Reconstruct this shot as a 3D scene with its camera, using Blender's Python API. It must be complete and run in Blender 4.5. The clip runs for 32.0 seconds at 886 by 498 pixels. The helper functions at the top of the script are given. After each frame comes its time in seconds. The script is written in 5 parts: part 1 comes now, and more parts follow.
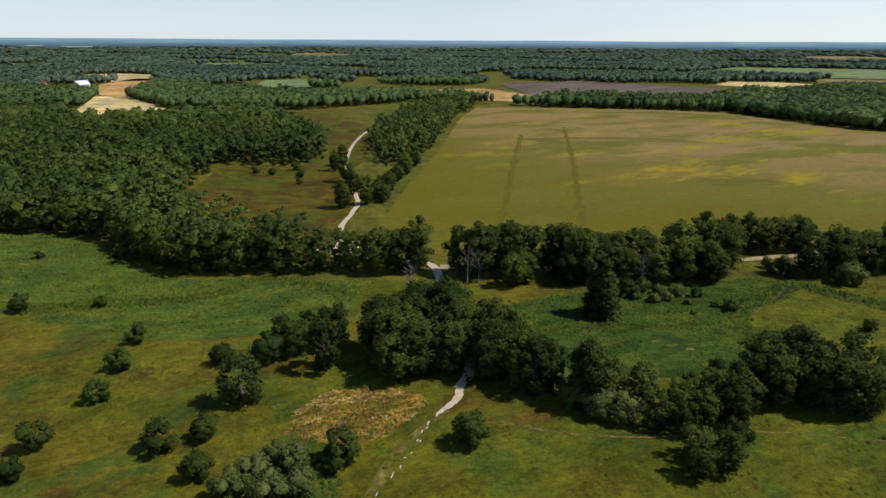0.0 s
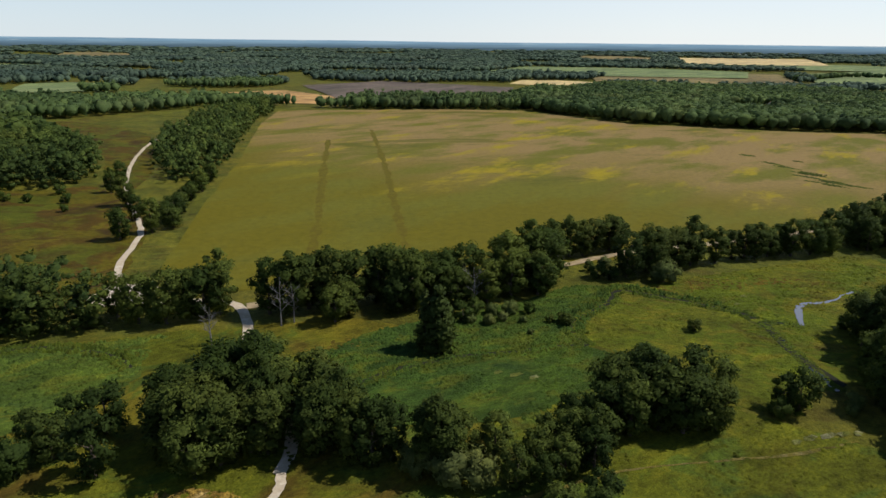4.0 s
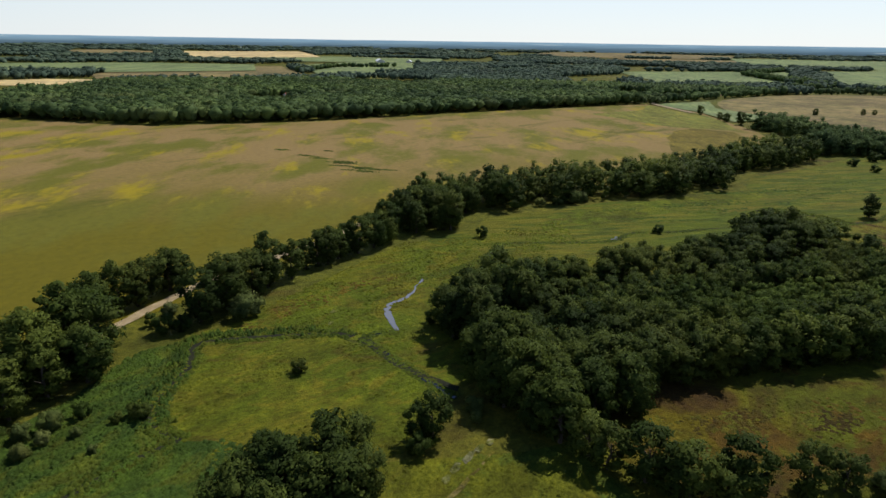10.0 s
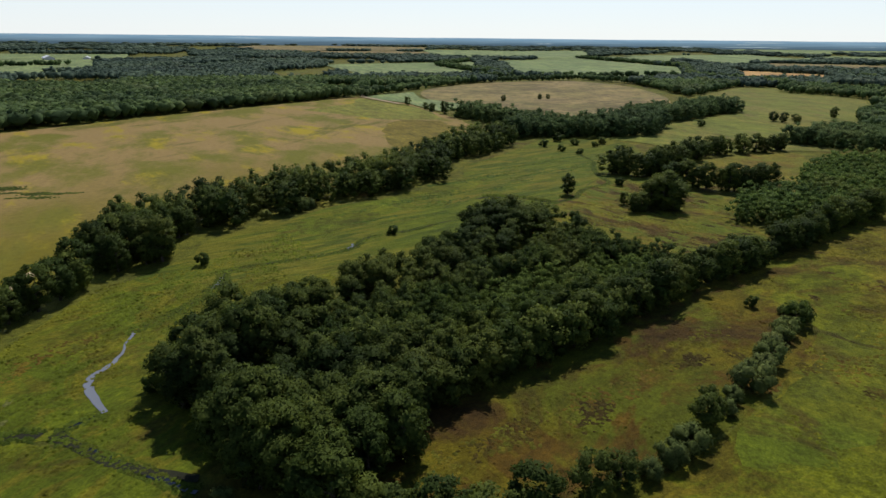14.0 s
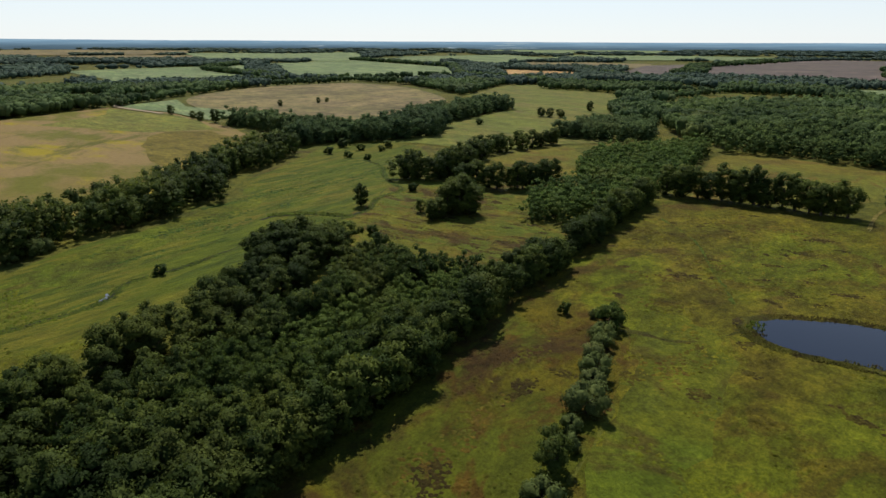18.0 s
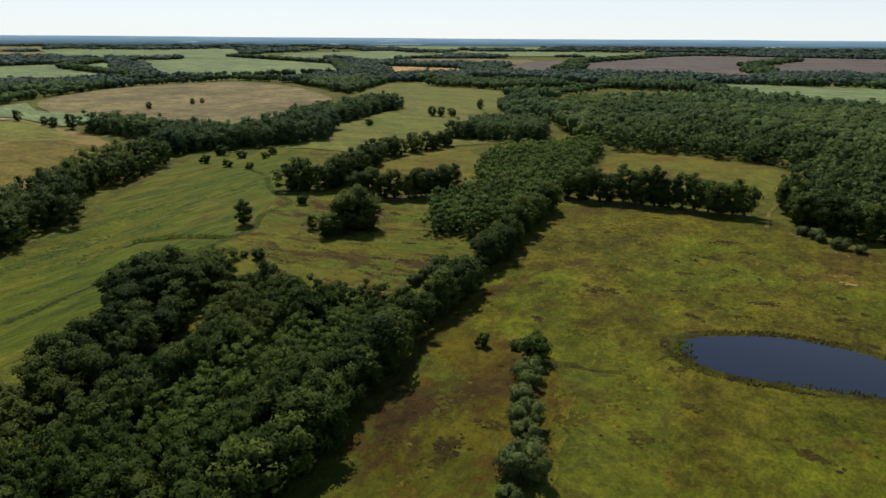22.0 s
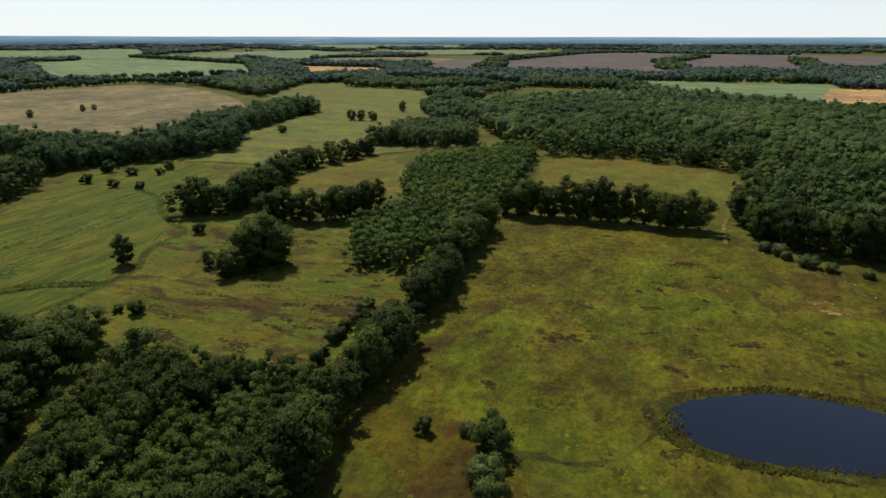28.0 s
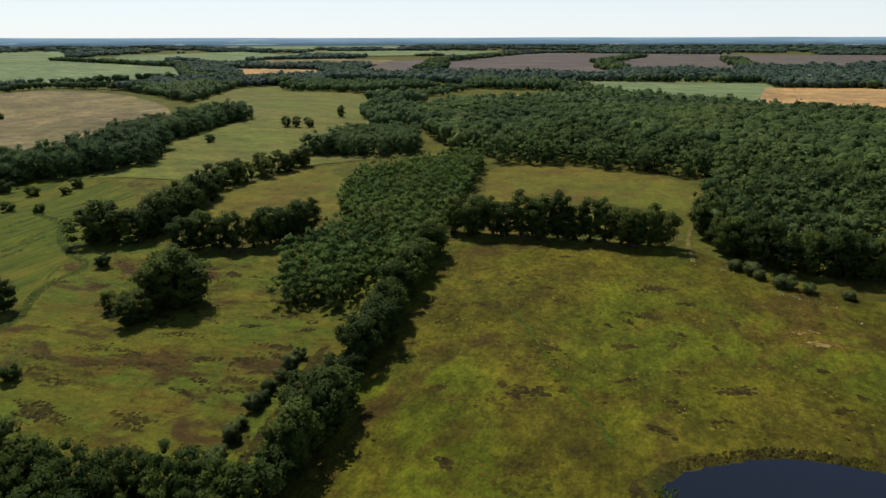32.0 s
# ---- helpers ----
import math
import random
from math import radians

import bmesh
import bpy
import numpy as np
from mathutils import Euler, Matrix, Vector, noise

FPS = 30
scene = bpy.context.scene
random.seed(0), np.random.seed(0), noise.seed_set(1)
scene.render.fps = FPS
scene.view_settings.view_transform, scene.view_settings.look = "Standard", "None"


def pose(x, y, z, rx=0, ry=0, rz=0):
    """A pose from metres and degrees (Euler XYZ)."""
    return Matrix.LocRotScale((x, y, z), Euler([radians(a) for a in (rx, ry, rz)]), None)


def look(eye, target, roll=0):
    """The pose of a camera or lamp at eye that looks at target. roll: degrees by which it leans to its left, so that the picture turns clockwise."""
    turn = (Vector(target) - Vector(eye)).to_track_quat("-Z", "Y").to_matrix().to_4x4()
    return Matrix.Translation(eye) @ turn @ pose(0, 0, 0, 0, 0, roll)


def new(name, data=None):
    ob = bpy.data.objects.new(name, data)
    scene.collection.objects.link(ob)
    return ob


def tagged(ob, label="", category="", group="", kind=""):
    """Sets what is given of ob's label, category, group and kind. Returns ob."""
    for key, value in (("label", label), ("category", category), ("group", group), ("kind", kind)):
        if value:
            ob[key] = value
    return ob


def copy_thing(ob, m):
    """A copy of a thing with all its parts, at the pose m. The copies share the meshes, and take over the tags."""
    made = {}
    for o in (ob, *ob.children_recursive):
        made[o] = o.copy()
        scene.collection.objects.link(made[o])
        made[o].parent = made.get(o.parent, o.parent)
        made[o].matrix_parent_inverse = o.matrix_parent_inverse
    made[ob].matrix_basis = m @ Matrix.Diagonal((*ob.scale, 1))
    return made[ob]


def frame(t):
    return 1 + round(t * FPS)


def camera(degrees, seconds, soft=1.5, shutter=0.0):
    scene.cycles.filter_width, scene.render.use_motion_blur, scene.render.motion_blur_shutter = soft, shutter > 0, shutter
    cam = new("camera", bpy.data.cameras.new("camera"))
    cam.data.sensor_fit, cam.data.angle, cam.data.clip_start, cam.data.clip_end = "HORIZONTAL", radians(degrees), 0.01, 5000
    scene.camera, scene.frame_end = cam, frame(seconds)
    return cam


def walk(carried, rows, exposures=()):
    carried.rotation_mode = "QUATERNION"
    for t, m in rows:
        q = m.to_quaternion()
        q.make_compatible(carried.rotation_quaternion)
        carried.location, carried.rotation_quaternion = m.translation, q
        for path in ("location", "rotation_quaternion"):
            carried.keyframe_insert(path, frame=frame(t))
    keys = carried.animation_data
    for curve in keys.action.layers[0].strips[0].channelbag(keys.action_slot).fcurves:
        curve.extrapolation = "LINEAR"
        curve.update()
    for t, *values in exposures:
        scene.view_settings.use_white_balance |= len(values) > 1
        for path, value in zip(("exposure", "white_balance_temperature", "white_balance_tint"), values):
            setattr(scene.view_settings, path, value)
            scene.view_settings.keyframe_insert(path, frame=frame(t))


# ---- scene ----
cam = camera(69.1, 32.0)
PATH = [
    (0, (0.198, -5.355, 61.926), (0.248, -3.452, 61.315), 0.3),
    (0.5, (0.446, -2.691, 61.93), (0.497, -0.787, 61.32), 0.2),
    (1, (0.659, -0.022, 62.009), (0.723, 1.881, 61.399), 0.2),
    (1.5, (0.932, 2.68, 61.995), (1.026, 4.583, 61.386), 0.2),
    (2, (1.251, 5.431, 61.979), (1.4, 7.33, 61.371), 0.3),
    (2.5, (1.562, 8.132, 62.005), (1.793, 10.024, 61.398), 0.4),
    (3, (1.869, 10.884, 62.05), (2.222, 12.756, 61.442), 0.5),
    (3.5, (2.352, 13.449, 62.088), (2.835, 15.293, 61.48), 0.6),
    (5.5, (5.176, 23.876, 62.323), (6.116, 25.534, 61.715), 0.7),
    (6, (6.097, 26.248, 62.274), (7.137, 27.845, 61.667), 0.7),
    (6.5, (7.268, 28.651, 62.37), (8.403, 30.182, 61.762), 0.7),
    (7, (8.633, 30.916, 62.435), (9.852, 32.38, 61.827), 0.5),
    (7.5, (10.163, 33.289, 62.422), (11.459, 34.684, 61.812), 0.6),
    (8, (11.601, 35.633, 62.307), (12.974, 36.954, 61.698), 0.7),
    (8.5, (12.982, 37.882, 62.219), (14.429, 39.121, 61.611), 0.8),
    (9, (14.567, 39.863, 62.19), (16.08, 41.021, 61.582), 0.6),
    (9.5, (16.272, 41.675, 62.288), (17.846, 42.747, 61.678), 0.7),
    (10, (17.361, 43.615, 62.461), (18.999, 44.589, 61.852), 0.9),
    (10.5, (19.017, 45.208, 62.631), (20.707, 46.087, 62.023), 0.9),
    (11, (21.12, 46.364, 62.823), (22.854, 47.152, 62.212), 0.8),
    (11.5, (23.105, 47.376, 63.082), (24.879, 48.068, 62.47), 0.7),
    (12, (24.961, 48.696, 63.208), (26.771, 49.288, 62.597), 0.9),
    (12.5, (27.021, 49.851, 63.248), (28.862, 50.339, 62.634), 0.6),
    (13, (29.418, 50.952, 63.169), (31.282, 51.336, 62.556), 0.6),
    (13.5, (31.968, 51.509, 63.387), (33.849, 51.795, 62.77), 0.6),
    (14, (34.437, 51.352, 63.54), (36.329, 51.545, 62.922), 0.6),
    (14.5, (37.161, 51.378, 63.483), (39.061, 51.477, 62.866), 0.6),
    (15, (39.913, 51.746, 63.401), (41.817, 51.748, 62.786), 0.6),
    (15.5, (42.696, 51.842, 63.488), (44.596, 51.753, 62.871), 0.7),
    (17.5, (54.849, 51.256, 62.9), (56.716, 50.876, 62.293), 0.3),
    (18, (57.377, 51.321, 62.954), (59.232, 50.884, 62.346), 0.3),
    (18.5, (60.017, 51.148, 63.09), (61.858, 50.657, 62.481), 0.5),
    (19, (62.864, 50.891, 63.264), (64.687, 50.343, 62.651), 0.5),
    (19.5, (65.496, 50.602, 63.246), (67.301, 50.0, 62.632), 0.6),
    (20, (67.848, 50.13, 63.36), (69.637, 49.479, 62.747), 0.6),
    (20.5, (70.444, 49.515, 63.408), (72.214, 48.816, 62.795), 0.6),
    (21, (72.898, 48.904, 63.584), (74.658, 48.181, 62.969), 0.5),
    (21.5, (75.249, 48.318, 63.864), (77.004, 47.584, 63.248), 0.4),
    (22, (77.783, 47.569, 63.983), (79.532, 46.82, 63.366), 0.4),
    (22.5, (80.264, 46.662, 64.056), (82.01, 45.908, 63.439), 0.2),
    (23, (82.879, 45.688, 63.934), (84.617, 44.916, 63.316), 0.3),
    (23.5, (85.263, 44.741, 63.82), (86.991, 43.945, 63.203), 0.3),
    (24, (87.709, 43.913, 63.614), (89.428, 43.098, 62.997), 0.3),
    (24.5, (90.314, 42.783, 63.603), (92.025, 41.953, 62.985), 0.3),
    (25, (92.843, 41.605, 63.69), (94.547, 40.76, 63.071), 0.3),
    (25.5, (95.435, 40.515, 63.721), (97.129, 39.65, 63.101), 0.3),
    (27.5, (105.598, 35.068, 64.043), (107.255, 34.136, 63.422), 0.1),
    (28, (108.152, 33.686, 64.106), (109.799, 32.735, 63.485), 0.1),
    (28.5, (110.804, 32.277, 64.233), (112.439, 31.307, 63.612), 0.1),
    (29, (113.314, 30.685, 64.4), (114.938, 29.697, 63.778), 0.1),
    (29.5, (115.774, 29.092, 64.415), (117.386, 28.086, 63.794), 0.1),
    (30, (118.299, 27.515, 64.501), (119.9, 26.489, 63.88), 0.1),
    (30.5, (120.732, 25.976, 64.616), (122.319, 24.93, 63.994), 0.0),
    (31, (123.155, 24.443, 64.644), (124.73, 23.378, 64.023), 0.0),
    (31.5, (125.539, 22.646, 64.625), (127.103, 21.565, 64.004), -0.0),
    (32, (127.964, 20.816, 64.591), (129.522, 19.725, 63.972), -0.1),
]
walk(cam, [(t, look(eye, aim, roll)) for t, eye, aim, roll in PATH], [(0.0, 0.50, 6230, 12), (32.0, 0.50, 6230, 12)])

# ---- world and sun ----
SUN_AZ, SUN_EL = 97.0, 53.0      # degrees, azimuth clockwise from +y
world = bpy.data.worlds.new("sky")
scene.world = world
world.use_nodes = True
wn, wl = world.node_tree.nodes, world.node_tree.links
sky = wn.new("ShaderNodeTexSky")
sky.sky_type, sky.sun_disc = "NISHITA", False
sky.sun_elevation, sky.sun_rotation = radians(SUN_EL), radians(SUN_AZ)
sky.air_density, sky.dust_density, sky.ozone_density = 1.0, 0.05, 1.5
cool = wn.new("ShaderNodeMix")
cool.data_type, cool.blend_type = "RGBA", "MULTIPLY"
cool.inputs[0].default_value, cool.inputs[7].default_value = 1.0, (0.94, 1.0, 1.10, 1)
wl.new(sky.outputs[0], cool.inputs[6])
up = wn.new("ShaderNodeSeparateXYZ")
wl.new(wn.new("ShaderNodeTexCoord").outputs["Generated"], up.inputs[0])
low = wn.new("ShaderNodeMapRange")
low.inputs["From Min"].default_value, low.inputs["From Max"].default_value = 0.0, 0.5
low.inputs["To Min"].default_value, low.inputs["To Max"].default_value = 0.76, 0.0
wl.new(up.outputs[2], low.inputs["Value"])
milky = wn.new("ShaderNodeMix")          # milky summer air above the horizon
milky.data_type = "RGBA"
wl.new(low.outputs[0], milky.inputs[0])
wl.new(cool.outputs[2], milky.inputs[6])
glare = wn.new("ShaderNodeVectorMath")     # whiter towards the sun, bluer away from it
glare.operation = "DOT_PRODUCT"
glare.inputs[1].default_value = (math.sin(radians(SUN_AZ)), math.cos(radians(SUN_AZ)), 0)
wl.new(up.inputs[0].links[0].from_socket, glare.inputs[0])
swing = wn.new("ShaderNodeMapRange")
swing.inputs["From Min"].default_value, swing.inputs["From Max"].default_value = -0.1, 0.5
wl.new(glare.outputs["Value"], swing.inputs["Value"])
tone = wn.new("ShaderNodeMix")
tone.data_type = "RGBA"
wl.new(swing.outputs[0], tone.inputs[0])
tone.inputs[6].default_value, tone.inputs[7].default_value = (7.3, 8.3, 8.8, 1), (9.35, 9.8, 9.75, 1)
wl.new(tone.outputs[2], milky.inputs[7])
wl.new(milky.outputs[2], wn["Background"].inputs[0])
wn["Background"].inputs[1].default_value = 0.068
sun = new("sun", bpy.data.lights.new("sun", "SUN"))
sun.data.energy, sun.data.angle, sun.data.color = 3.5, radians(0.53), (1.0, 0.95, 0.88)
_a, _e = radians(SUN_AZ), radians(SUN_EL)
SUN_DIR = Vector((math.sin(_a) * math.cos(_e), math.cos(_a) * math.cos(_e), math.sin(_e)))
sun.matrix_world = look(SUN_DIR * 300, (0, 0, 0))

# ---- materials ----


def mat(name, rough=0.9, spec=0.2):
    m = bpy.data.materials.new(name)
    m.use_nodes = True
    b = m.node_tree.nodes["Principled BSDF"]
    b.inputs["Roughness"].default_value = rough
    b.inputs["Specular IOR Level"].default_value = spec
    return m, m.node_tree.nodes, m.node_tree.links, b


def nnode(nodes, links, vec, scale, detail=4.0, rough=0.6, stretch=None, dist=0.0):
    n = nodes.new("ShaderNodeTexNoise")
    n.inputs["Scale"].default_value = scale
    n.inputs["Detail"].default_value = detail
    n.inputs["Roughness"].default_value = rough
    n.inputs["Distortion"].default_value = dist
    if stretch:
        mp = nodes.new("ShaderNodeMapping")
        mp.vector_type = "TEXTURE"
        mp.inputs["Scale"].default_value = [1 / v for v in stretch[:3]]
        mp.inputs["Rotation"].default_value = (0, 0, radians(stretch[3]))
        links.new(vec, mp.inputs["Vector"])
        links.new(mp.outputs[0], n.inputs["Vector"])
    else:
        links.new(vec, n.inputs["Vector"])
    return n.outputs["Fac"]


def ramp(nodes, links, fac, stops):
    r = nodes.new("ShaderNodeValToRGB")
    el = r.color_ramp.elements
    while len(el) < len(stops):
        el.new(0.5)
    for e, (p, c) in zip(el, stops):
        e.position, e.color = p, (*c, 1) if len(c) == 3 else c
    links.new(fac, r.inputs[0])
    return r.outputs[0]


def mixc(nodes, links, fac, a, b, mode="MIX"):
    n = nodes.new("ShaderNodeMix")
    n.data_type, n.blend_type = "RGBA", mode
    for sock, v in ((n.inputs[0], fac), (n.inputs[6], a), (n.inputs[7], b)):
        if isinstance(v, (int, float)):
            sock.default_value = v
        elif isinstance(v, tuple):
            sock.default_value = (*v, 1)
        else:
            links.new(v, sock)
    return n.outputs[2]


def band(nodes, links, fac, lo, hi):
    n = nodes.new("ShaderNodeMapRange")
    n.interpolation_type = "SMOOTHSTEP"
    n.inputs["From Min"].default_value, n.inputs["From Max"].default_value = lo, hi
    links.new(fac, n.inputs["Value"])
    return n.outputs["Result"]


def ground_mat(name, base, second, third, spot=None, streak=(1, 1, 1, 0), big=0.018, mid=0.09, fine=0.9, bump=0.7, spot_amount=0.6, fleck=0.30):
    """Grassland: two tones in large drifts, a third in mid-size patches, dark hollows, fine mottling and relief."""
    m, n, l, b = mat(name, 0.95, 0.08)
    pos = n.new("ShaderNodeNewGeometry").outputs["Position"]
    f1 = band(n, l, nnode(n, l, pos, big, 6, 0.62, streak, 0.4), 0.43, 0.57)
    c = mixc(n, l, f1, base, second)
    f2 = band(n, l, nnode(n, l, pos, mid, 6, 0.68, streak, 0.8), 0.49, 0.60)
    c = mixc(n, l, f2, c, third)
    if spot:
        f3 = band(n, l, nnode(n, l, pos, mid * 0.55, 6, 0.62, streak, 1.2), spot_amount - 0.05, spot_amount + 0.10)
        c = mixc(n, l, f3, c, spot)
    lo, hi = 1 - fleck, 1 + fleck
    for sc, amt in ((fine * 1.6, 0.8), (fine * 0.5, 0.9), (fine * 0.14, 0.9), (fine * 0.045, 0.8)):
        a0, a1 = 1 - fleck * amt, 1 + fleck * amt
        g = ramp(n, l, nnode(n, l, pos, sc, 6, 0.7, streak), [(0.36, (a0, a0, a0)), (0.5, (1, 1, 1)), (0.64, (a1, a1 * 0.98, a1 * 0.9))])
        c = mixc(n, l, 1.0, c, g, "MULTIPLY")
    l.new(c, b.inputs["Base Color"])
    bp = n.new("ShaderNodeBump")
    bp.inputs["Strength"].default_value, bp.inputs["Distance"].default_value = bump, 0.6
    l.new(nnode(n, l, pos, fine * 1.2, 6, 0.75), bp.inputs["Height"])
    l.new(bp.outputs[0], b.inputs["Normal"])
    return m


def crop_mat():
    """The big sown field: olive in the south, tan to the north-east, yellow flowers between, dark lush patches."""
    m, n, l, b = mat("crop_field", 0.95, 0.1)
    pos = n.new("ShaderNodeNewGeometry").outputs["Position"]
    sep = n.new("ShaderNodeSeparateXYZ")
    l.new(pos, sep.inputs[0])
    across = n.new("ShaderNodeMath")
    across.operation = "MULTIPLY_ADD"
    across.inputs[1].default_value = 0.9
    l.new(sep.outputs[0], across.inputs[0])
    l.new(sep.outputs[1], across.inputs[2])
    wob = n.new("ShaderNodeMath")
    wob.operation = "MULTIPLY_ADD"
    wob.inputs[1].default_value = 420.0
    l.new(nnode(n, l, pos, 0.006, 5, 0.6, (1, 1.6, 1, 20)), wob.inputs[0])
    l.new(across.outputs[0], wob.inputs[2])
    k = wob.outputs[0]
    c = mixc(n, l, band(n, l, k, 540, 800), (0.098, 0.083, 0.004), (0.186, 0.126, 0.042))
    olive = band(n, l, nnode(n, l, pos, 0.013, 5, 0.6, (1, 2.0, 1, 30)), 0.45, 0.62)
    c = mixc(n, l, olive, c, (0.100, 0.094, 0.009))
    yel = n.new("ShaderNodeMath")
    yel.operation = "MULTIPLY"
    l.new(band(n, l, nnode(n, l, pos, 0.011, 5, 0.7, (1, 2.4, 1, 38)), 0.53, 0.66), yel.inputs[0])
    l.new(band(n, l, k, 480, 680), yel.inputs[1])
    c = mixc(n, l, yel.outputs[0], c, (0.215, 0.165, 0.007))
    lush = band(n, l, nnode(n, l, pos, 0.0085, 6, 0.66, (0.8, 2.2, 1, -8), 0.8), 0.55, 0.66)
    c = mixc(n, l, lush, c, (0.080, 0.076, 0.008))
    g = ramp(n, l, nnode(n, l, pos, 0.35, 6, 0.8), [(0.25, (0.68, 0.68, 0.68)), (0.5, (1, 1, 1)), (0.75, (1.25, 1.22, 1.1))])
    c = mixc(n, l, 1.0, c, g, "MULTIPLY")
    l.new(c, b.inputs["Base Color"])
    bp = n.new("ShaderNodeBump")
    bp.inputs["Strength"].default_value, bp.inputs["Distance"].default_value = 0.35, 0.4
    l.new(nnode(n, l, pos, 1.2, 6, 0.75), bp.inputs["Height"])
    l.new(bp.outputs[0], b.inputs["Normal"])
    return m


def leaf_mat(name, dark, light, warm, trans=0.42, rough=0.7, drift=0.045):
    """Foliage: tone by tree and by clump; a little light passes through the leaves."""
    m, n, l, b = mat(name, rough, 0.06)
    info = n.new("ShaderNodeObjectInfo").outputs["Random"]
    at = n.new("ShaderNodeAttribute")
    at.attribute_name = "tint"
    tone = n.new("ShaderNodeMath")
    tone.operation = "ADD"
    l.new(info, tone.inputs[0])
    l.new(at.outputs["Fac"], tone.inputs[1])
    fr = n.new("ShaderNodeMath")
    fr.operation = "FRACT"
    l.new(tone.outputs[0], fr.inputs[0])
    isl = n.new("ShaderNodeNewGeometry")
    c = mixc(n, l, band(n, l, fr.outputs[0], 0.1, 1.15), dark, light)
    w = band(n, l, nnode(n, l, isl.outputs["Position"], drift, 3, 0.5), 0.52, 0.7)
    c = mixc(n, l, w, c, warm)
    v = ramp(n, l, isl.outputs["Random Per Island"], [(0.0, (0.78, 0.8, 0.8)), (0.6, (1, 1, 1)), (1.0, (1.25, 1.23, 1.12))])
    c = mixc(n, l, 1.0, c, v, "MULTIPLY")
    tuft = nnode(n, l, isl.outputs["Position"], 1.1, 4, 0.7)
    c = mixc(n, l, 1.0, c, ramp(n, l, tuft, [(0.35, (0.72, 0.74, 0.75)), (0.65, (1.22, 1.2, 1.15))]), "MULTIPLY")
    stand = nnode(n, l, isl.outputs["Position"], drift * 0.45, 4, 0.6)
    c = mixc(n, l, 1.0, c, ramp(n, l, stand, [(0.36, (0.70, 0.74, 0.80)), (0.62, (1.20, 1.18, 1.08))]), "MULTIPLY")
    l.new(c, b.inputs["Base Color"])
    bp = n.new("ShaderNodeBump")
    bp.inputs["Strength"].default_value, bp.inputs["Distance"].default_value = 0.5, 0.5
    l.new(tuft, bp.inputs["Height"])
    l.new(bp.outputs[0], b.inputs["Normal"])
    if trans:
        t = n.new("ShaderNodeBsdfTranslucent")
        l.new(c, t.inputs[0])
        ms = n.new("ShaderNodeMixShader")
        ms.inputs[0].default_value = trans
        l.new(b.outputs[0], ms.inputs[1])
        l.new(t.outputs[0], ms.inputs[2])
        l.new(ms.outputs[0], n["Material Output"].inputs[0])
    return m


def bark_mat(name, a, b2):
    m, n, l, b = mat(name, 0.9, 0.15)
    pos = n.new("ShaderNodeTexCoord").outputs["Object"]
    l.new(mixc(n, l, band(n, l, nnode(n, l, pos, 3.0, 5, 0.7, (1, 1, 0.2, 0)), 0.4, 0.65), a, b2), b.inputs["Base Color"])
    return m


def gravel_mat(name, a, b2):
    m, n, l, b = mat(name, 0.95, 0.1)
    pos = n.new("ShaderNodeNewGeometry").outputs["Position"]
    c = mixc(n, l, band(n, l, nnode(n, l, pos, 0.35, 6, 0.75), 0.42, 0.66), a, b2)
    g = ramp(n, l, nnode(n, l, pos, 2.5, 5, 0.8), [(0.3, (0.75, 0.75, 0.75)), (0.7, (1.15, 1.15, 1.15))])
    l.new(mixc(n, l, 1.0, c, g, "MULTIPLY"), b.inputs["Base Color"])
    return m


def water_mat(name, deep, shoal):
    m, n, l, b = mat(name, 0.06, 0.5)
    b.inputs["IOR"].default_value = 1.33
    pos = n.new("ShaderNodeNewGeometry").outputs["Position"]
    bp = n.new("ShaderNodeBump")
    bp.inputs["Strength"].default_value, bp.inputs["Distance"].default_value = 0.03, 0.05
    l.new(nnode(n, l, pos, 1.5, 3, 0.5), bp.inputs["Height"])
    l.new(bp.outputs[0], b.inputs["Normal"])
    murk = nnode(n, l, pos, 0.05, 3, 0.5)
    l.new(mixc(n, l, murk, deep, shoal), b.inputs["Base Color"])
    return m


M_LAND = ground_mat("open_land", (0.076, 0.080, 0.009), (0.088, 0.080, 0.010), (0.064, 0.070, 0.010), (0.060, 0.046, 0.010), big=0.008, mid=0.05)
M_MEADOW_W = ground_mat("rough_meadow", (0.074, 0.080, 0.006), (0.096, 0.080, 0.007), (0.052, 0.075, 0.009), (0.076, 0.053, 0.008), streak=(1, 1.35, 1, 20), big=0.016, mid=0.05, spot_amount=0.60)
M_MEADOW_S = ground_mat("heath_meadow", (0.080, 0.065, 0.0048), (0.060, 0.068, 0.0054), (0.062, 0.038, 0.0056), (0.040, 0.024, 0.0063), streak=(1, 1.35, 1, -42), big=0.016, mid=0.05, spot_amount=0.54, fleck=0.25)
M_HUMMOCK = ground_mat("hummock_meadow", (0.096, 0.094, 0.009), (0.076, 0.094, 0.009), (0.092, 0.072, 0.009), (0.050, 0.032, 0.008), streak=(1, 1.8, 1, 40), big=0.03, mid=0.075, spot_amount=0.55, fleck=0.25)
M_MEADOW_POND = ground_mat("pond_meadow", (0.074, 0.083, 0.0047), (0.082, 0.073, 0.0056), (0.076, 0.063, 0.0058), (0.062, 0.043, 0.0068), streak=(1, 1.25, 1, -50), big=0.014, mid=0.055, spot_amount=0.57, fleck=0.36)
M_MARGIN = ground_mat("pond_margin", (0.043, 0.037, 0.0059), (0.054, 0.053, 0.0068), (0.032, 0.024, 0.0059), (0.066, 0.063, 0.0102), mid=0.16, fine=1.4)
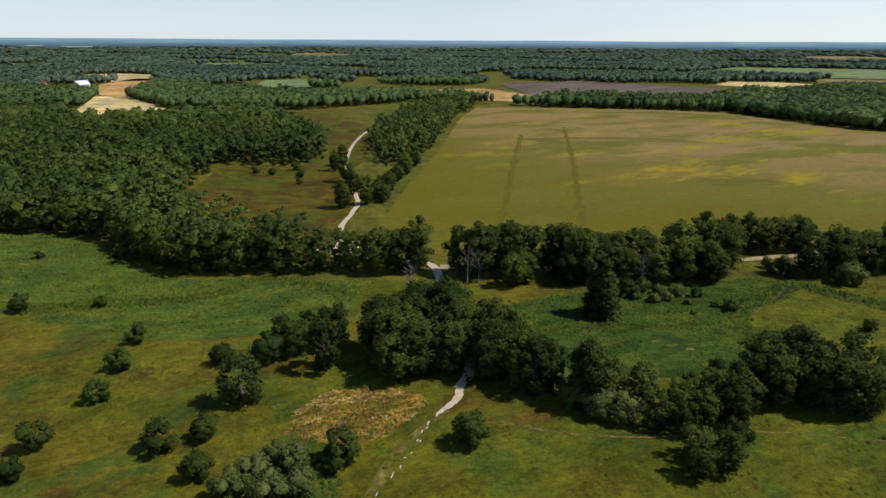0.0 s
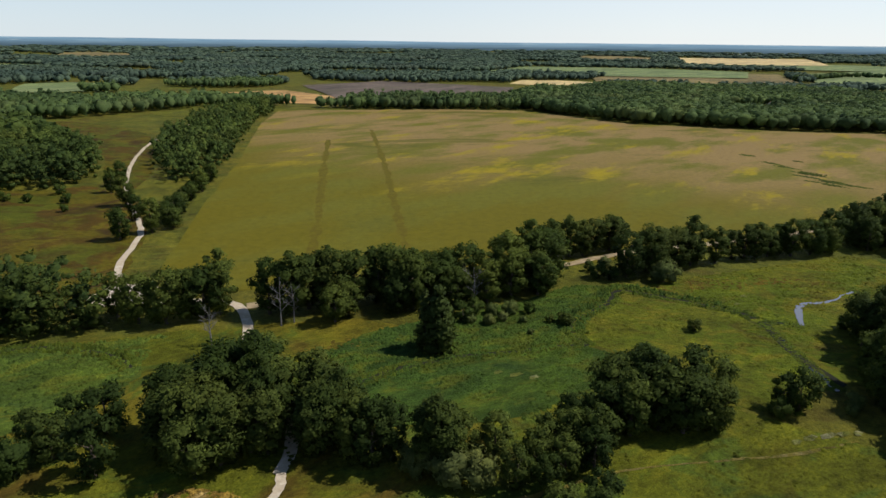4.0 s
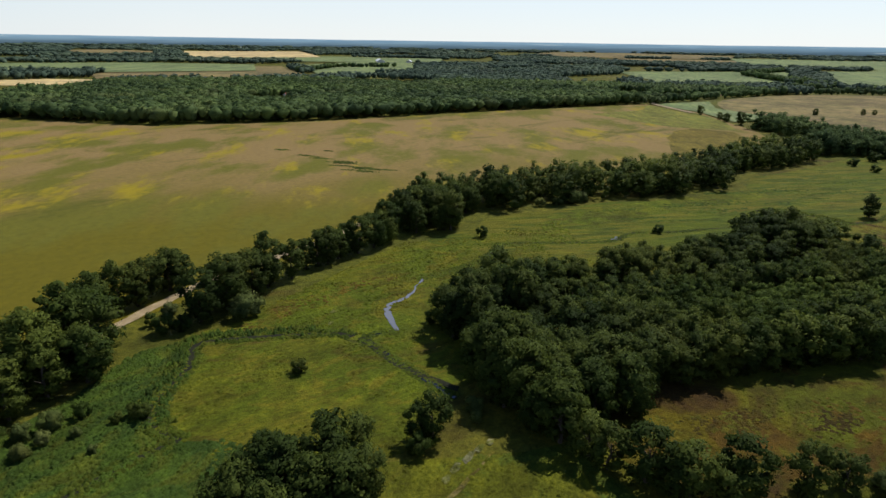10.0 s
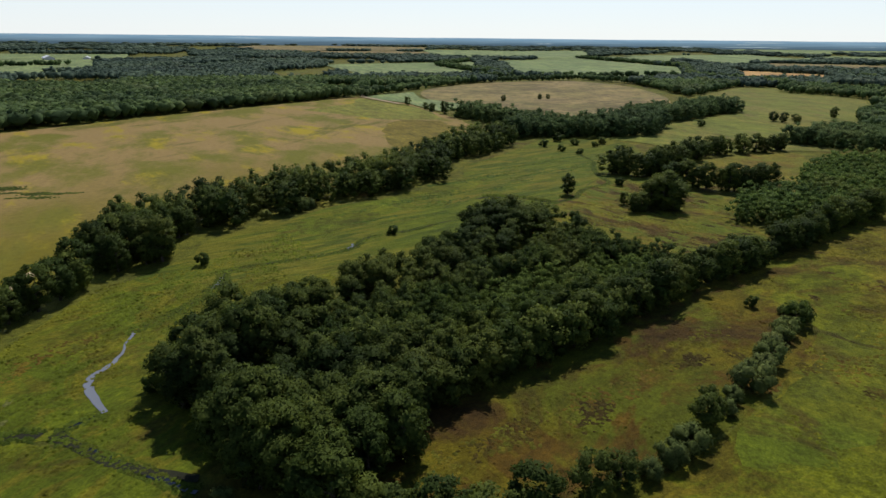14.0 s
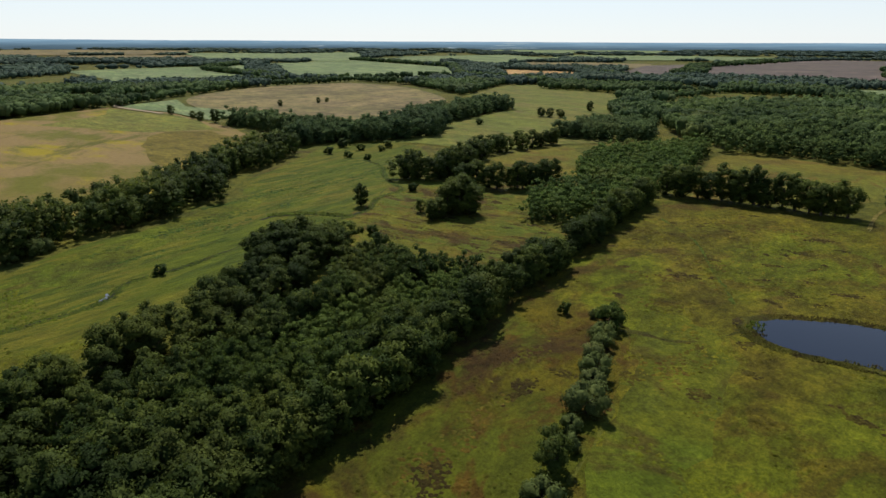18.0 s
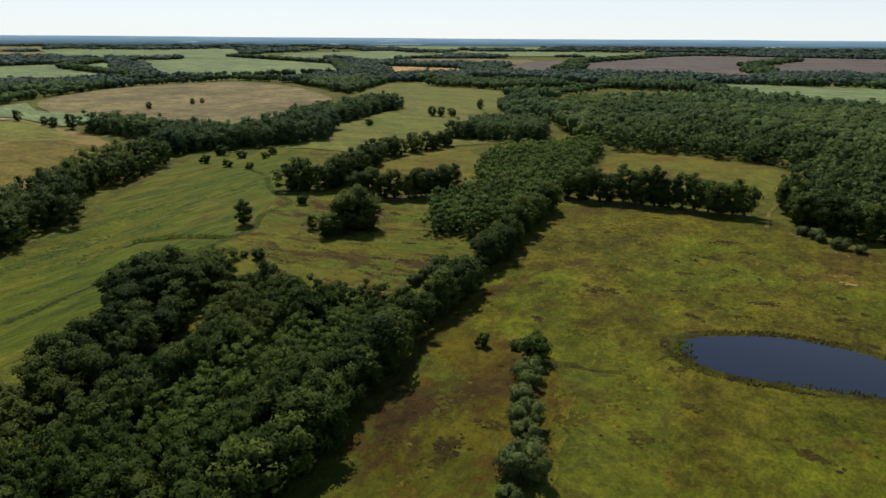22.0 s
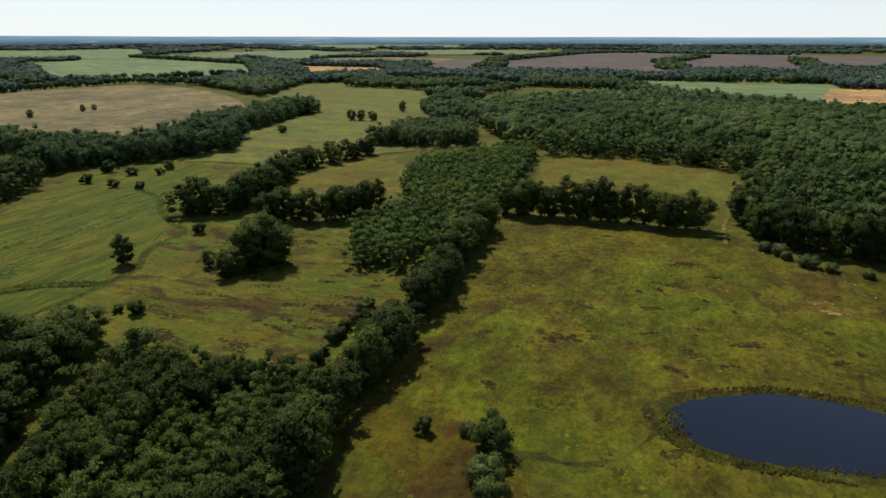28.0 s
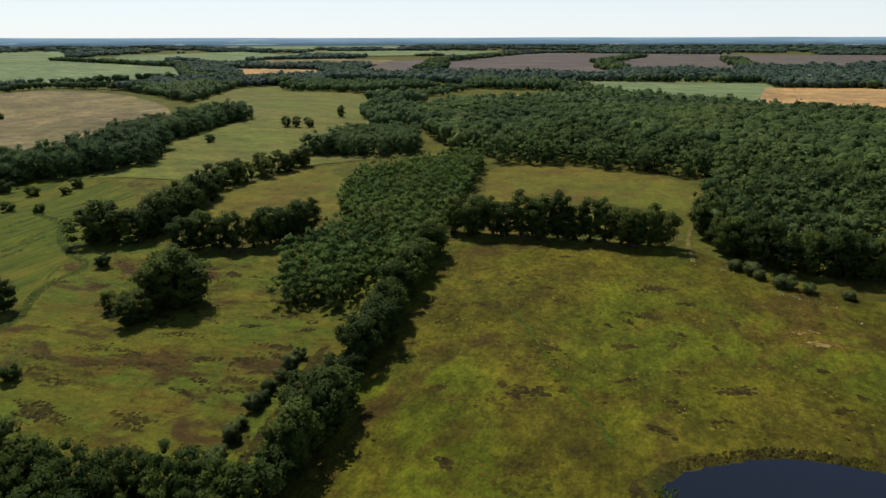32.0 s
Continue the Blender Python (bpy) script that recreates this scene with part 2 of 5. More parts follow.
M_REED = ground_mat("reed_bed", (0.032, 0.058, 0.009), (0.040, 0.066, 0.008), (0.056, 0.070, 0.008), (0.025, 0.046, 0.009), streak=(1, 1.8, 1, 10), big=0.03, mid=0.1, fine=1.1, bump=0.7)
M_REED_W = ground_mat("pale_reed_bed", (0.050, 0.078, 0.012), (0.060, 0.088, 0.011), (0.074, 0.088, 0.010), (0.040, 0.066, 0.012), streak=(1, 2.4, 1, 10), big=0.03, mid=0.1, fine=1.1, bump=0.7)
M_BANK = ground_mat("bank_reeds", (0.038, 0.056, 0.006), (0.046, 0.064, 0.006), (0.056, 0.066, 0.007), None, mid=0.2, fine=1.5)
M_FEN = ground_mat("fen_grass", (0.062, 0.080, 0.0053), (0.078, 0.084, 0.0062), (0.086, 0.082, 0.0070), (0.066, 0.052, 0.0088), streak=(1, 1.5, 1, -25), big=0.028, mid=0.1, spot_amount=0.62)
M_MARSH = ground_mat("marsh_meadow", (0.068, 0.084, 0.006), (0.094, 0.092, 0.009), (0.044, 0.062, 0.006), (0.102, 0.086, 0.010), streak=(1, 5.0, 1, -49), big=0.012, mid=0.035, fleck=0.25)
M_DRY = ground_mat("dry_grass", (0.175, 0.115, 0.024), (0.14, 0.088, 0.016), (0.098, 0.076, 0.010), (0.28, 0.20, 0.07), streak=(1, 1.8, 1, 25), big=0.06, mid=0.22, spot_amount=0.55, fine=1.8, fleck=0.5)
M_WORN = ground_mat("trodden_grass", (0.115, 0.095, 0.02), (0.10, 0.088, 0.012), (0.14, 0.115, 0.04), None, mid=0.4, fine=2.0)
M_SEDGE = ground_mat("pale_sedge", (0.10, 0.105, 0.030), (0.085, 0.092, 0.015), (0.16, 0.155, 0.08), None, mid=0.3, fine=2.0)
M_STUBBLE = ground_mat("stubble", (0.42, 0.32, 0.15), (0.38, 0.29, 0.13), (0.45, 0.35, 0.18), None, big=0.01, mid=0.03, fine=0.1, bump=0.1)
M_ORANGE = ground_mat("ripe_corn", (0.34, 0.20, 0.075), (0.31, 0.19, 0.07), (0.36, 0.23, 0.09), None, big=0.005, mid=0.02, fine=0.1, bump=0.1)
M_HILL = ground_mat("hill_stubble", (0.150, 0.116, 0.048), (0.134, 0.110, 0.042), (0.166, 0.126, 0.055), (0.112, 0.100, 0.036), big=0.006, mid=0.02, fine=0.15, bump=0.15)
M_GREENF = ground_mat("green_crop", (0.125, 0.160, 0.062), (0.140, 0.168, 0.068), (0.112, 0.150, 0.056), None, streak=(1, 4, 1, 20), big=0.004, mid=0.012, fine=0.1, bump=0.1)
M_FALLOW = ground_mat("fallow_grass", (0.12, 0.118, 0.018), (0.135, 0.122, 0.022), (0.11, 0.118, 0.02), None, streak=(1, 2.5, 1, 30), big=0.012, mid=0.03, fine=0.3, bump=0.3)
M_RUST = ground_mat("brown_fallow", (0.110, 0.084, 0.012), (0.12, 0.095, 0.014), (0.095, 0.078, 0.01), None, streak=(1, 2.5, 1, 30), big=0.012, mid=0.03, fine=0.3, bump=0.3)
M_HEATH = ground_mat("purple_heath", (0.096, 0.074, 0.060), (0.112, 0.086, 0.070), (0.08, 0.07, 0.048), None, streak=(1, 3, 1, 40), big=0.005, mid=0.012, fine=0.1, bump=0.1)
M_RUSTY = ground_mat("rusty_grass", (0.082, 0.058, 0.008), (0.075, 0.068, 0.007), (0.070, 0.044, 0.008), (0.066, 0.070, 0.008), big=0.05, mid=0.16, spot_amount=0.52)
M_TAWNY = ground_mat("tawny_tufts", (0.120, 0.104, 0.012), (0.100, 0.098, 0.010), (0.130, 0.100, 0.018), None, mid=0.2, fine=1.2)
M_CLEARING = ground_mat("clearing_grass", (0.112, 0.096, 0.012), (0.096, 0.098, 0.012), (0.105, 0.078, 0.013), (0.090, 0.062, 0.013), big=0.02, mid=0.05, fleck=0.22)
M_VALLEY = ground_mat("valley_grass", (0.106, 0.116, 0.020), (0.122, 0.112, 0.024), (0.092, 0.104, 0.018), (0.128, 0.104, 0.034), streak=(1, 2.2, 1, 20), big=0.010, mid=0.025, fine=0.4, fleck=0.22)
M_CROP = crop_mat()
M_GRAVEL = gravel_mat("pale_gravel", (0.40, 0.325, 0.215), (0.50, 0.425, 0.31))
M_SAND = gravel_mat("sandy_track", (0.25, 0.19, 0.10), (0.34, 0.26, 0.15))
M_LINE = gravel_mat("bare_wheel_line", (0.086, 0.066, 0.005), (0.108, 0.094, 0.005))
# ditch mud, coloured darker to hold the shadow of the reed banks too
M_MUD_SHADE = gravel_mat("shaded_ditch_mud", (0.016, 0.017, 0.009), (0.026, 0.027, 0.012))
M_WEED = ground_mat("dark_weeds", (0.044, 0.058, 0.008), (0.054, 0.066, 0.008), (0.036, 0.048, 0.008), None, mid=0.2, fine=1.2)
M_HOLLOW = ground_mat("dark_hollow", (0.037, 0.027, 0.0056), (0.045, 0.037, 0.0050), (0.031, 0.021, 0.0056), (0.050, 0.045, 0.0056), mid=0.3, fine=1.5)
M_LUSH = ground_mat("lush_grass", (0.066, 0.085, 0.006), (0.078, 0.084, 0.006), (0.062, 0.070, 0.007), (0.055, 0.048, 0.007), mid=0.07)
M_WATER = water_mat("still_water", (0.009, 0.011, 0.014), (0.012, 0.014, 0.017))
# the brook's silver sky reflection is painted into its base colour
M_BROOK = water_mat("sky_silvered_water", (0.10, 0.105, 0.115), (0.16, 0.165, 0.17))
M_BROAD = leaf_mat("broad_leaves", (0.036, 0.056, 0.011), (0.096, 0.120, 0.022), (0.092, 0.110, 0.020), 0.38)
M_YOUNG = leaf_mat("young_leaves", (0.040, 0.064, 0.012), (0.072, 0.100, 0.019), (0.084, 0.100, 0.019))
M_SAPLING = leaf_mat("sapling_leaves", (0.072, 0.116, 0.024), (0.116, 0.164, 0.034), (0.126, 0.154, 0.034))
M_WILLOW = leaf_mat("willow_leaves", (0.098, 0.124, 0.034), (0.132, 0.152, 0.048), (0.140, 0.150, 0.038))
M_NEEDLE = leaf_mat("needles", (0.050, 0.070, 0.014), (0.062, 0.080, 0.018), (0.07, 0.080, 0.018), 0.25)
# distance haze worked into the leaves of the farther woods: lighter, greyer green
M_HAZED_LEAF = leaf_mat("haze_greyed_leaves", (0.068, 0.104, 0.036), (0.100, 0.142, 0.046), (0.104, 0.132, 0.046), 0.35, 0.8, 0.02)
M_FOREST = leaf_mat("forest_leaves", (0.072, 0.106, 0.032), (0.108, 0.148, 0.042), (0.118, 0.142, 0.042), 0.42, 0.8, 0.02)
M_DEEP = leaf_mat("deep_green_leaves", (0.048, 0.074, 0.018), (0.094, 0.126, 0.028), (0.098, 0.120, 0.026), 0.36, 0.8, 0.03)
M_SALLOW = leaf_mat("sallow_leaves", (0.088, 0.125, 0.022), (0.112, 0.155, 0.030), (0.120, 0.150, 0.030))
# air haze put into the leaf colour: bluer and greyer than nearer woods
M_FAR_HAZE = leaf_mat("distant_woods", (0.060, 0.088, 0.060), (0.078, 0.108, 0.070), (0.080, 0.102, 0.070), 0.2, 0.85, 0.008)
M_BARK = bark_mat("bark", (0.09, 0.07, 0.05), (0.045, 0.036, 0.028))
M_DEAD = bark_mat("bare_wood", (0.17, 0.155, 0.135), (0.10, 0.09, 0.078))
M_ROOF = gravel_mat("red_roof_tiles", (0.20, 0.075, 0.05), (0.15, 0.06, 0.045))
M_SHEET = gravel_mat("pale_roof_sheet", (0.62, 0.63, 0.64), (0.55, 0.56, 0.58))
M_WALL = gravel_mat("rendered_wall", (0.60, 0.57, 0.52), (0.52, 0.49, 0.44))
M_GLASS, _n, _l, _b = mat("dark_pane", 0.1, 0.5)
_b.inputs["Base Color"].default_value = (0.02, 0.025, 0.03, 1)

# ---- lie of the land ----


SLOPE = ((-192, 4.0), (-92, 1.6), (-46, 1.6), (-10, 0.0))      # the land's rise towards the south: y, height


def height(x, y):
    r = math.hypot(x - 60, y - 60)
    h = SLOPE[0][1] if y < SLOPE[0][0] else 0.0
    for (y0, h0), (y1, h1) in zip(SLOPE, SLOPE[1:]):
        if y0 <= y < y1:
            h = h0 + (h1 - h0) * (y - y0) / (y1 - y0)
    return h + 33 * (max(0.0, r - 1500) / 3400) ** 1.3


def link_mesh(name, verts, faces, material, parent=None):
    me = bpy.data.meshes.new(name)
    me.from_pydata(verts, [], faces)
    me.materials.append(material)
    me.update()
    ob = new(name, me)
    ob.parent = parent
    return ob


def part(name, bm, material, parent, label="", smooth=False):
    me = bpy.data.meshes.new(name)
    bm.normal_update()
    bm.to_mesh(me)
    bm.free()
    me.materials.append(material)
    if smooth:
        me.polygons.foreach_set("use_smooth", [True] * len(me.polygons))
    ob = new(name, me)
    ob.parent = parent
    if label:
        ob["label"] = label
    return ob


def lines_of_grid():
    a = [60 + 20 * i for i in range(-45, 46)]
    s, lo, hi = 30.0, a[0], a[-1]
    while hi < 5060:
        s *= 1.13
        hi, lo = hi + s, lo - s
        a.append(hi)
        a.insert(0, lo)
    return a


GX = lines_of_grid()
GY = sorted(set(lines_of_grid()) | {-10.0, -46.0, -92.0, -192.0})
verts = [(x, y, height(x, y)) for y in GY for x in GX]
nx = len(GX)
faces = [(j * nx + i, j * nx + i + 1, (j + 1) * nx + i + 1, (j + 1) * nx + i) for j in range(len(GY) - 1) for i in range(nx - 1)]
ground = tagged(link_mesh("ground", verts, faces, M_LAND), "open grassland and farmland reaching the horizon", "ground", kind="structure")


def far_distance():
    """The blue distance beyond the last woods: a glowing ring of far ridges and fields, its air haze painted in."""
    m = bpy.data.materials.new("hazy_distance_glow")
    m.use_nodes = True
    n, l = m.node_tree.nodes, m.node_tree.links
    pos = n.new("ShaderNodeNewGeometry").outputs["Position"]
    sep = n.new("ShaderNodeSeparateXYZ")
    l.new(pos, sep.inputs[0])
    # painted haze: the emitted colour turns paler and bluer towards the skyline
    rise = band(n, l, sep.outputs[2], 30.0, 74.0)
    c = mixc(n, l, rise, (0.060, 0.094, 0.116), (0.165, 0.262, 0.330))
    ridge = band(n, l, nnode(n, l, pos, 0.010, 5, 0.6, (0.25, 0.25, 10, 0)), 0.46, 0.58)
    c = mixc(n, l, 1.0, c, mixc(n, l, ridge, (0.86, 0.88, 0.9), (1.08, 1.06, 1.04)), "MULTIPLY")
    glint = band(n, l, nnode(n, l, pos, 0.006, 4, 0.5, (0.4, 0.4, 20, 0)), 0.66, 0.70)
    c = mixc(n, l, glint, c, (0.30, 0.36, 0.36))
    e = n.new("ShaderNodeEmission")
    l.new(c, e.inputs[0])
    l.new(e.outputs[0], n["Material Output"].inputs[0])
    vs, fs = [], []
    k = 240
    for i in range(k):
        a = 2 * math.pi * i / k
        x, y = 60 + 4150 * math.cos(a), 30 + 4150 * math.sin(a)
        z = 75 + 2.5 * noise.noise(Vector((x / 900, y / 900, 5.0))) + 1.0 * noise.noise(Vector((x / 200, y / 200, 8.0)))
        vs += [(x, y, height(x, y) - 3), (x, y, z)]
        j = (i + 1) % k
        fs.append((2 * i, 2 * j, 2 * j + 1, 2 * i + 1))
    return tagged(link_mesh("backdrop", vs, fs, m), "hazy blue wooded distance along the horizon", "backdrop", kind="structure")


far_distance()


def rounded(poly, closed=True, times=2):
    """A polygon or line with its corners cut off."""
    for _ in range(times):
        n = len(poly)
        out = [] if closed else [poly[0]]
        for i in range(n if closed else n - 1):
            (ax, ay), (bx, by) = poly[i], poly[(i + 1) % n]
            out += [(0.75 * ax + 0.25 * bx, 0.75 * ay + 0.25 * by), (0.25 * ax + 0.75 * bx, 0.25 * ay + 0.75 * by)]
        poly = out if closed else out + [poly[-1]]
    return poly


def dense(poly, step, rough, seed, closed=True):
    """A polygon or line with its sides broken up and shaken a little, as natural edges are."""
    out = []
    n = len(poly)
    for i in range(n if closed else n - 1):
        a, b = Vector(poly[i]), Vector(poly[(i + 1) % n])
        k = max(1, int((b - a).length / step))
        for j in range(k):
            p = a.lerp(b, j / k)
            w = noise.noise_vector(Vector((p.x * 0.7 / step, p.y * 0.7 / step, seed)))
            out.append((p.x + w.x * rough, p.y + w.y * rough))
    if not closed:
        out.append(tuple(poly[-1]))
    return out


FIELDS = []


def patch(name, poly, material, lift, label, category, step=6.0, rough=1.6, far=False, seed=0, soft=False):
    """A field, meadow or water: a sheet laid on the land, following its lie."""
    bm = bmesh.new()
    poly = rounded(poly) if soft else poly
    vs = [bm.verts.new((x, y, 0)) for x, y in (dense(poly, step, rough, seed) if rough else poly)]
    bm.faces.new(vs)
    cuts = [(1, v) for v, _ in SLOPE]
    if far:
        cuts += [(0, v) for v in GX if abs(v) > 900] + [(1, v) for v in GY if abs(v) > 900]
    xs, ys = [p[0] for p in poly], [p[1] for p in poly]
    for axis, v in cuts:
        if (min(xs) < v < max(xs)) if axis == 0 else (min(ys) < v < max(ys)):
            co, no = ((v, 0, 0), (1, 0, 0)) if axis == 0 else ((0, v, 0), (0, 1, 0))
            bmesh.ops.bisect_plane(bm, geom=bm.verts[:] + bm.edges[:] + bm.faces[:], plane_co=co, plane_no=no)
    bmesh.ops.triangulate(bm, faces=bm.faces[:])
    for v in bm.verts:
        v.co.z = height(v.co.x, v.co.y) + lift
    bm.normal_update()
    if sum(f.normal.z for f in bm.faces) < 0:
        bmesh.ops.reverse_faces(bm, faces=bm.faces[:])
    if category in ("field", "heath"):
        FIELDS.append(poly)
    return tagged(part(name, bm, material, None), label, category, kind="structure")


def ribbon(name, line, width, material, lift, label, category, step=3.0, rough=0.6, seed=1, vary=0.25):
    """A road, track or stream of uneven width along a line."""
    pts = [Vector(p) for p in dense(rounded(line, False), step, rough, seed, False)]
    vs, fs = [], []
    for i, p in enumerate(pts):
        d = (pts[min(i + 1, len(pts) - 1)] - pts[max(i - 1, 0)]).normalized()
        s = Vector((-d.y, d.x)) * width * 0.5 * (1 + vary * noise.noise(Vector((p.x * 0.11, p.y * 0.11, seed))))
        for q in (p + s, p + s * 0.35, p - s * 0.35, p - s):
            vs.append((q.x, q.y, height(q.x, q.y) + lift))
        if i:
            for k in range(3):
                a = 4 * (i - 1) + k
                fs.append((a, a + 1, a + 5, a + 4))
    return tagged(link_mesh(name, vs, [f[::-1] for f in fs], material), label, category, kind="structure")


def along(line, half):
    """The strip of land within half metres of a line, as a polygon."""
    pts = [Vector(p) for p in rounded(line, False)]
    a, b = [], []
    for i, p in enumerate(pts):
        d = (pts[min(i + 1, len(pts) - 1)] - pts[max(i - 1, 0)]).normalized()
        s = Vector((-d.y, d.x)) * half
        a.append(tuple(p + s))
        b.append(tuple(p - s))
    return a + b[::-1]


def inside(poly, x, y):
    """Which of the points x, y (arrays) lie in the polygon."""
    r = np.zeros(len(x), bool)
    j = len(poly) - 1
    for i in range(len(poly)):
        (xi, yi), (xj, yj) = poly[i], poly[j]
        if yi != yj:
            r ^= ((yi > y) != (yj > y)) & (x < (xj - xi) * (y - yi) / (yj - yi) + xi)
        j = i
    return r


# ---- fields, meadows and roads ----
FIELD = [(-18, 205), (-9, 280), (7, 375), (29, 553), (52, 655), (116, 647), (200, 640), (287, 600), (323, 484), (422, 405), (585, 333), (776, 229),
         (714, 161), (574, 91), (470, 62), (405, 80), (340, 100), (300, 132), (255, 165), (190, 176), (130, 174), (60, 178), (0, 182)]
patch("field", FIELD, M_CROP, 0.12, "wide olive and tan crop field with yellow flowers", "field", 12, 1.5)
patch("meadow_west", [(-190, 190), (-141, 202), (-101, 192), (-64, 162), (-10, 160), (30, 155), (60, 125), (95, 84), (112, 66), (105, 30), (60, -60), (-120, -60), (-190, 40)],
      M_MEADOW_W, 0.06, "rough green meadow with reddish dry patches", "meadow", 8, 2)
patch("fen_1", [(72, 140), (84, 146), (98, 156), (118, 132), (116, 120), (112, 108), (108, 98), (96, 90), (80, 100), (70, 118)], M_FEN, 0.12, "yellow-green fen grass inside a ditch loop", "meadow", 4, 1, soft=True)
patch("fen_2", [(98, 158), (112, 154), (130, 156), (185, 158), (200, 142), (240, 126), (215, 110), (195, 95), (165, 96), (135, 100), (112, 92), (114, 108), (120, 128)],
      M_FEN, 0.07, "yellow-green wet grass beside the stream", "meadow", 5, 2, soft=True)
patch("marsh", [(185, 158), (204, 146), (230, 150), (250, 134), (281, 119), (292, 101), (333, 72), (376, 76), (405, 56), (459, 38), (500, 20), (488, -20), (440, -30), (400, -20), (370, 0), (330, 15), (300, 30), (270, 55), (240, 72), (205, 95), (195, 118)],
      M_MARSH, 0.08, "bright green marsh meadow along the brook", "meadow", 8, 3, soft=True)
patch("reed_bed_1", [(16, 118), (30, 124), (50, 127), (72, 122), (76, 134), (92, 148), (98, 156), (88, 160), (70, 153), (50, 150), (34, 148), (18, 140)], M_REED, 0.14, "dark green reed bed below the tree row", "reeds", 3, 1.5, soft=True)
patch("reed_bed_5", [(14, 120), (18, 126), (30, 130), (50, 132), (70, 128), (78, 120), (76, 113), (68, 111), (50, 104), (30, 107), (18, 112)], M_REED, 0.132, "green reeds between copse and ditch", "reeds", 3, 2, soft=True)
patch("reed_bed_2", [(-150, 140), (-100, 146), (-70, 140), (-30, 150), (-12, 158), (-48, 161), (-64, 160), (-80, 166), (-101, 190), (-124, 203), (-150, 204)], M_REED_W, 0.14, "bluish green reed bed beside the wood", "reeds", 4, 2.5, soft=True)
patch("reed_bed_3", [(-70, 128), (-52, 122), (-36, 126), (-20, 132), (-16, 152), (-30, 154), (-48, 150), (-64, 142), (-96, 135)], M_REED_W, 0.10, "green reed bed in the west meadow", "reeds", 4, 3, soft=True)
patch("reed_bed_4", [(240, 108), (275, 95), (330, 60), (350, 66), (300, 98), (255, 128), (235, 130)], M_LUSH, 0.12, "lush green grass in the marsh", "reeds", 4, 3, soft=True)
wet = random.Random(47)
FURROWS = [(262 + 5.6 * i + wet.uniform(-10, 10), 104 - 3.3 * i + wet.uniform(-16, 14), wet.uniform(8, 20), wet.uniform(0.8, 2.2), -49 + wet.uniform(-6, 6)) for i in range(26)]
patch("heath_meadow", [(112, 74), (134, 70), (152, 52), (170, 34), (184, 22), (200, 7), (208, -8), (192, -18), (180, -22), (165, -14), (148, 0), (126, 20), (100, 45)],
      M_MEADOW_S, 0.08, "yellow-green and rusty heath strip along the wood", "meadow", 5, 1.2, soft=True)
patch("pond_meadow", [(60, -60), (105, 30), (113, 36), (128, 18), (150, -2), (178, -20), (204, -4), (216, -10), (234, -28), (256, -50), (292, -88), (278, -116), (240, -150), (205, -144), (188, -150), (130, -190), (20, -160)],
      M_MEADOW_POND, 0.07, "yellow-green wet meadow round the pond", "meadow", 8, 2)
patch("heath_east", [(250, 42), (270, 55), (300, 30), (330, 15), (370, 0), (350, -20), (330, -20), (312, -40), (300, -38), (272, -28), (262, -36), (245, -40), (225, -20), (208, -2), (216, 15), (232, 28)],
      M_HUMMOCK, 0.09, "hummocky meadow with dark red hollows", "meadow", 6, 2, soft=True)
patch("clearing_1", [(388, -190), (349, -217), (291, -238), (252, -172), (290, -96), (325, -138)], M_CLEARING, 0.07, "small sunlit meadow between woods", "meadow", 8, 2, soft=True)
patch("clearing_2", [(330, -70), (356, -84), (396, -114), (444, -118), (424, -76), (385, -48), (350, -25), (326, -22)], M_CLEARING, 0.07, "small yellow meadow behind a tree row", "meadow", 8, 2, soft=True)
patch("glade", [(-100, 262), (-107, 335), (-73, 325), (-54, 340), (-30, 300), (-25, 255), (-28, 190), (-36, 184), (-60, 208), (-84, 224)], M_MEADOW_S, 0.06, "grassy glade beside the gravel road", "meadow", 8, 2, soft=True)
patch("glade_north", [(-134, 570), (-124, 615), (-60, 545), (-38, 460), (-33, 372), (-38, 300), (-52, 340), (-62, 420), (-78, 450)], M_MEADOW_S, 0.06, "grass strip between woods", "meadow", 10, 3, soft=True)
patch("pale_strip", [(-93.5, 138), (-88, 147.5), (-72, 156), (-54, 157), (-47, 155.5), (-61, 148), (-75.5, 144), (-88.5, 140)], M_FEN, 0.16, "lighter yellow-green strip between reed ditches", "meadow", 4, 1.5, soft=True)
RUSTY = [(-71, 120, 9, 4, 0), (-41, 117, 6, 3, 0), (-56, 109, 7, 3, 0), (14, 134, 8, 4, 0), (22, 142, 6, 2.5, 0), (120, 150, 14, 4, 0), (140, 147, 12, 3.5, 0), (150, 141, 8, 3, 0), (203, -50, 9, 5, 40), (189, -36, 7, 4, 30), (246, -104, 15, 6, 40),
         (233, -118, 9, 5, 40), (128, 50, 9, 5, -40), (140, 36, 8, 4, -40), (152, 22, 9, 4, -40), (172, 6, 8, 4, -40), (118, 60, 6, 4, -40), (186, -4, 6, 3, -40), (160, -20, 7, 4, -30), (214, -64, 7, 4, 30)]
patch("dry_patch", [(-24, 87), (-23, 95), (-18, 101), (-7, 102), (1, 98), (-3, 91), (-8, 84), (-15, 84)], M_DRY, 0.11, "patch of tall straw-coloured dry grass", "grass", 1.8, 1.3)
patch("stubble_field_1", [(-256, 490), (-322, 605), (-385, 770), (-353, 775), (-252, 636), (-206, 515)], M_STUBBLE, 0.5, "harvested pale stubble field in the woods", "field", 20, 2)
patch("stubble_field_2", [(-390, 790), (-483, 985), (-500, 1145), (-440, 1150), (-330, 720)], M_ORANGE, 0.6, "harvested tan field", "field", 20, 2)
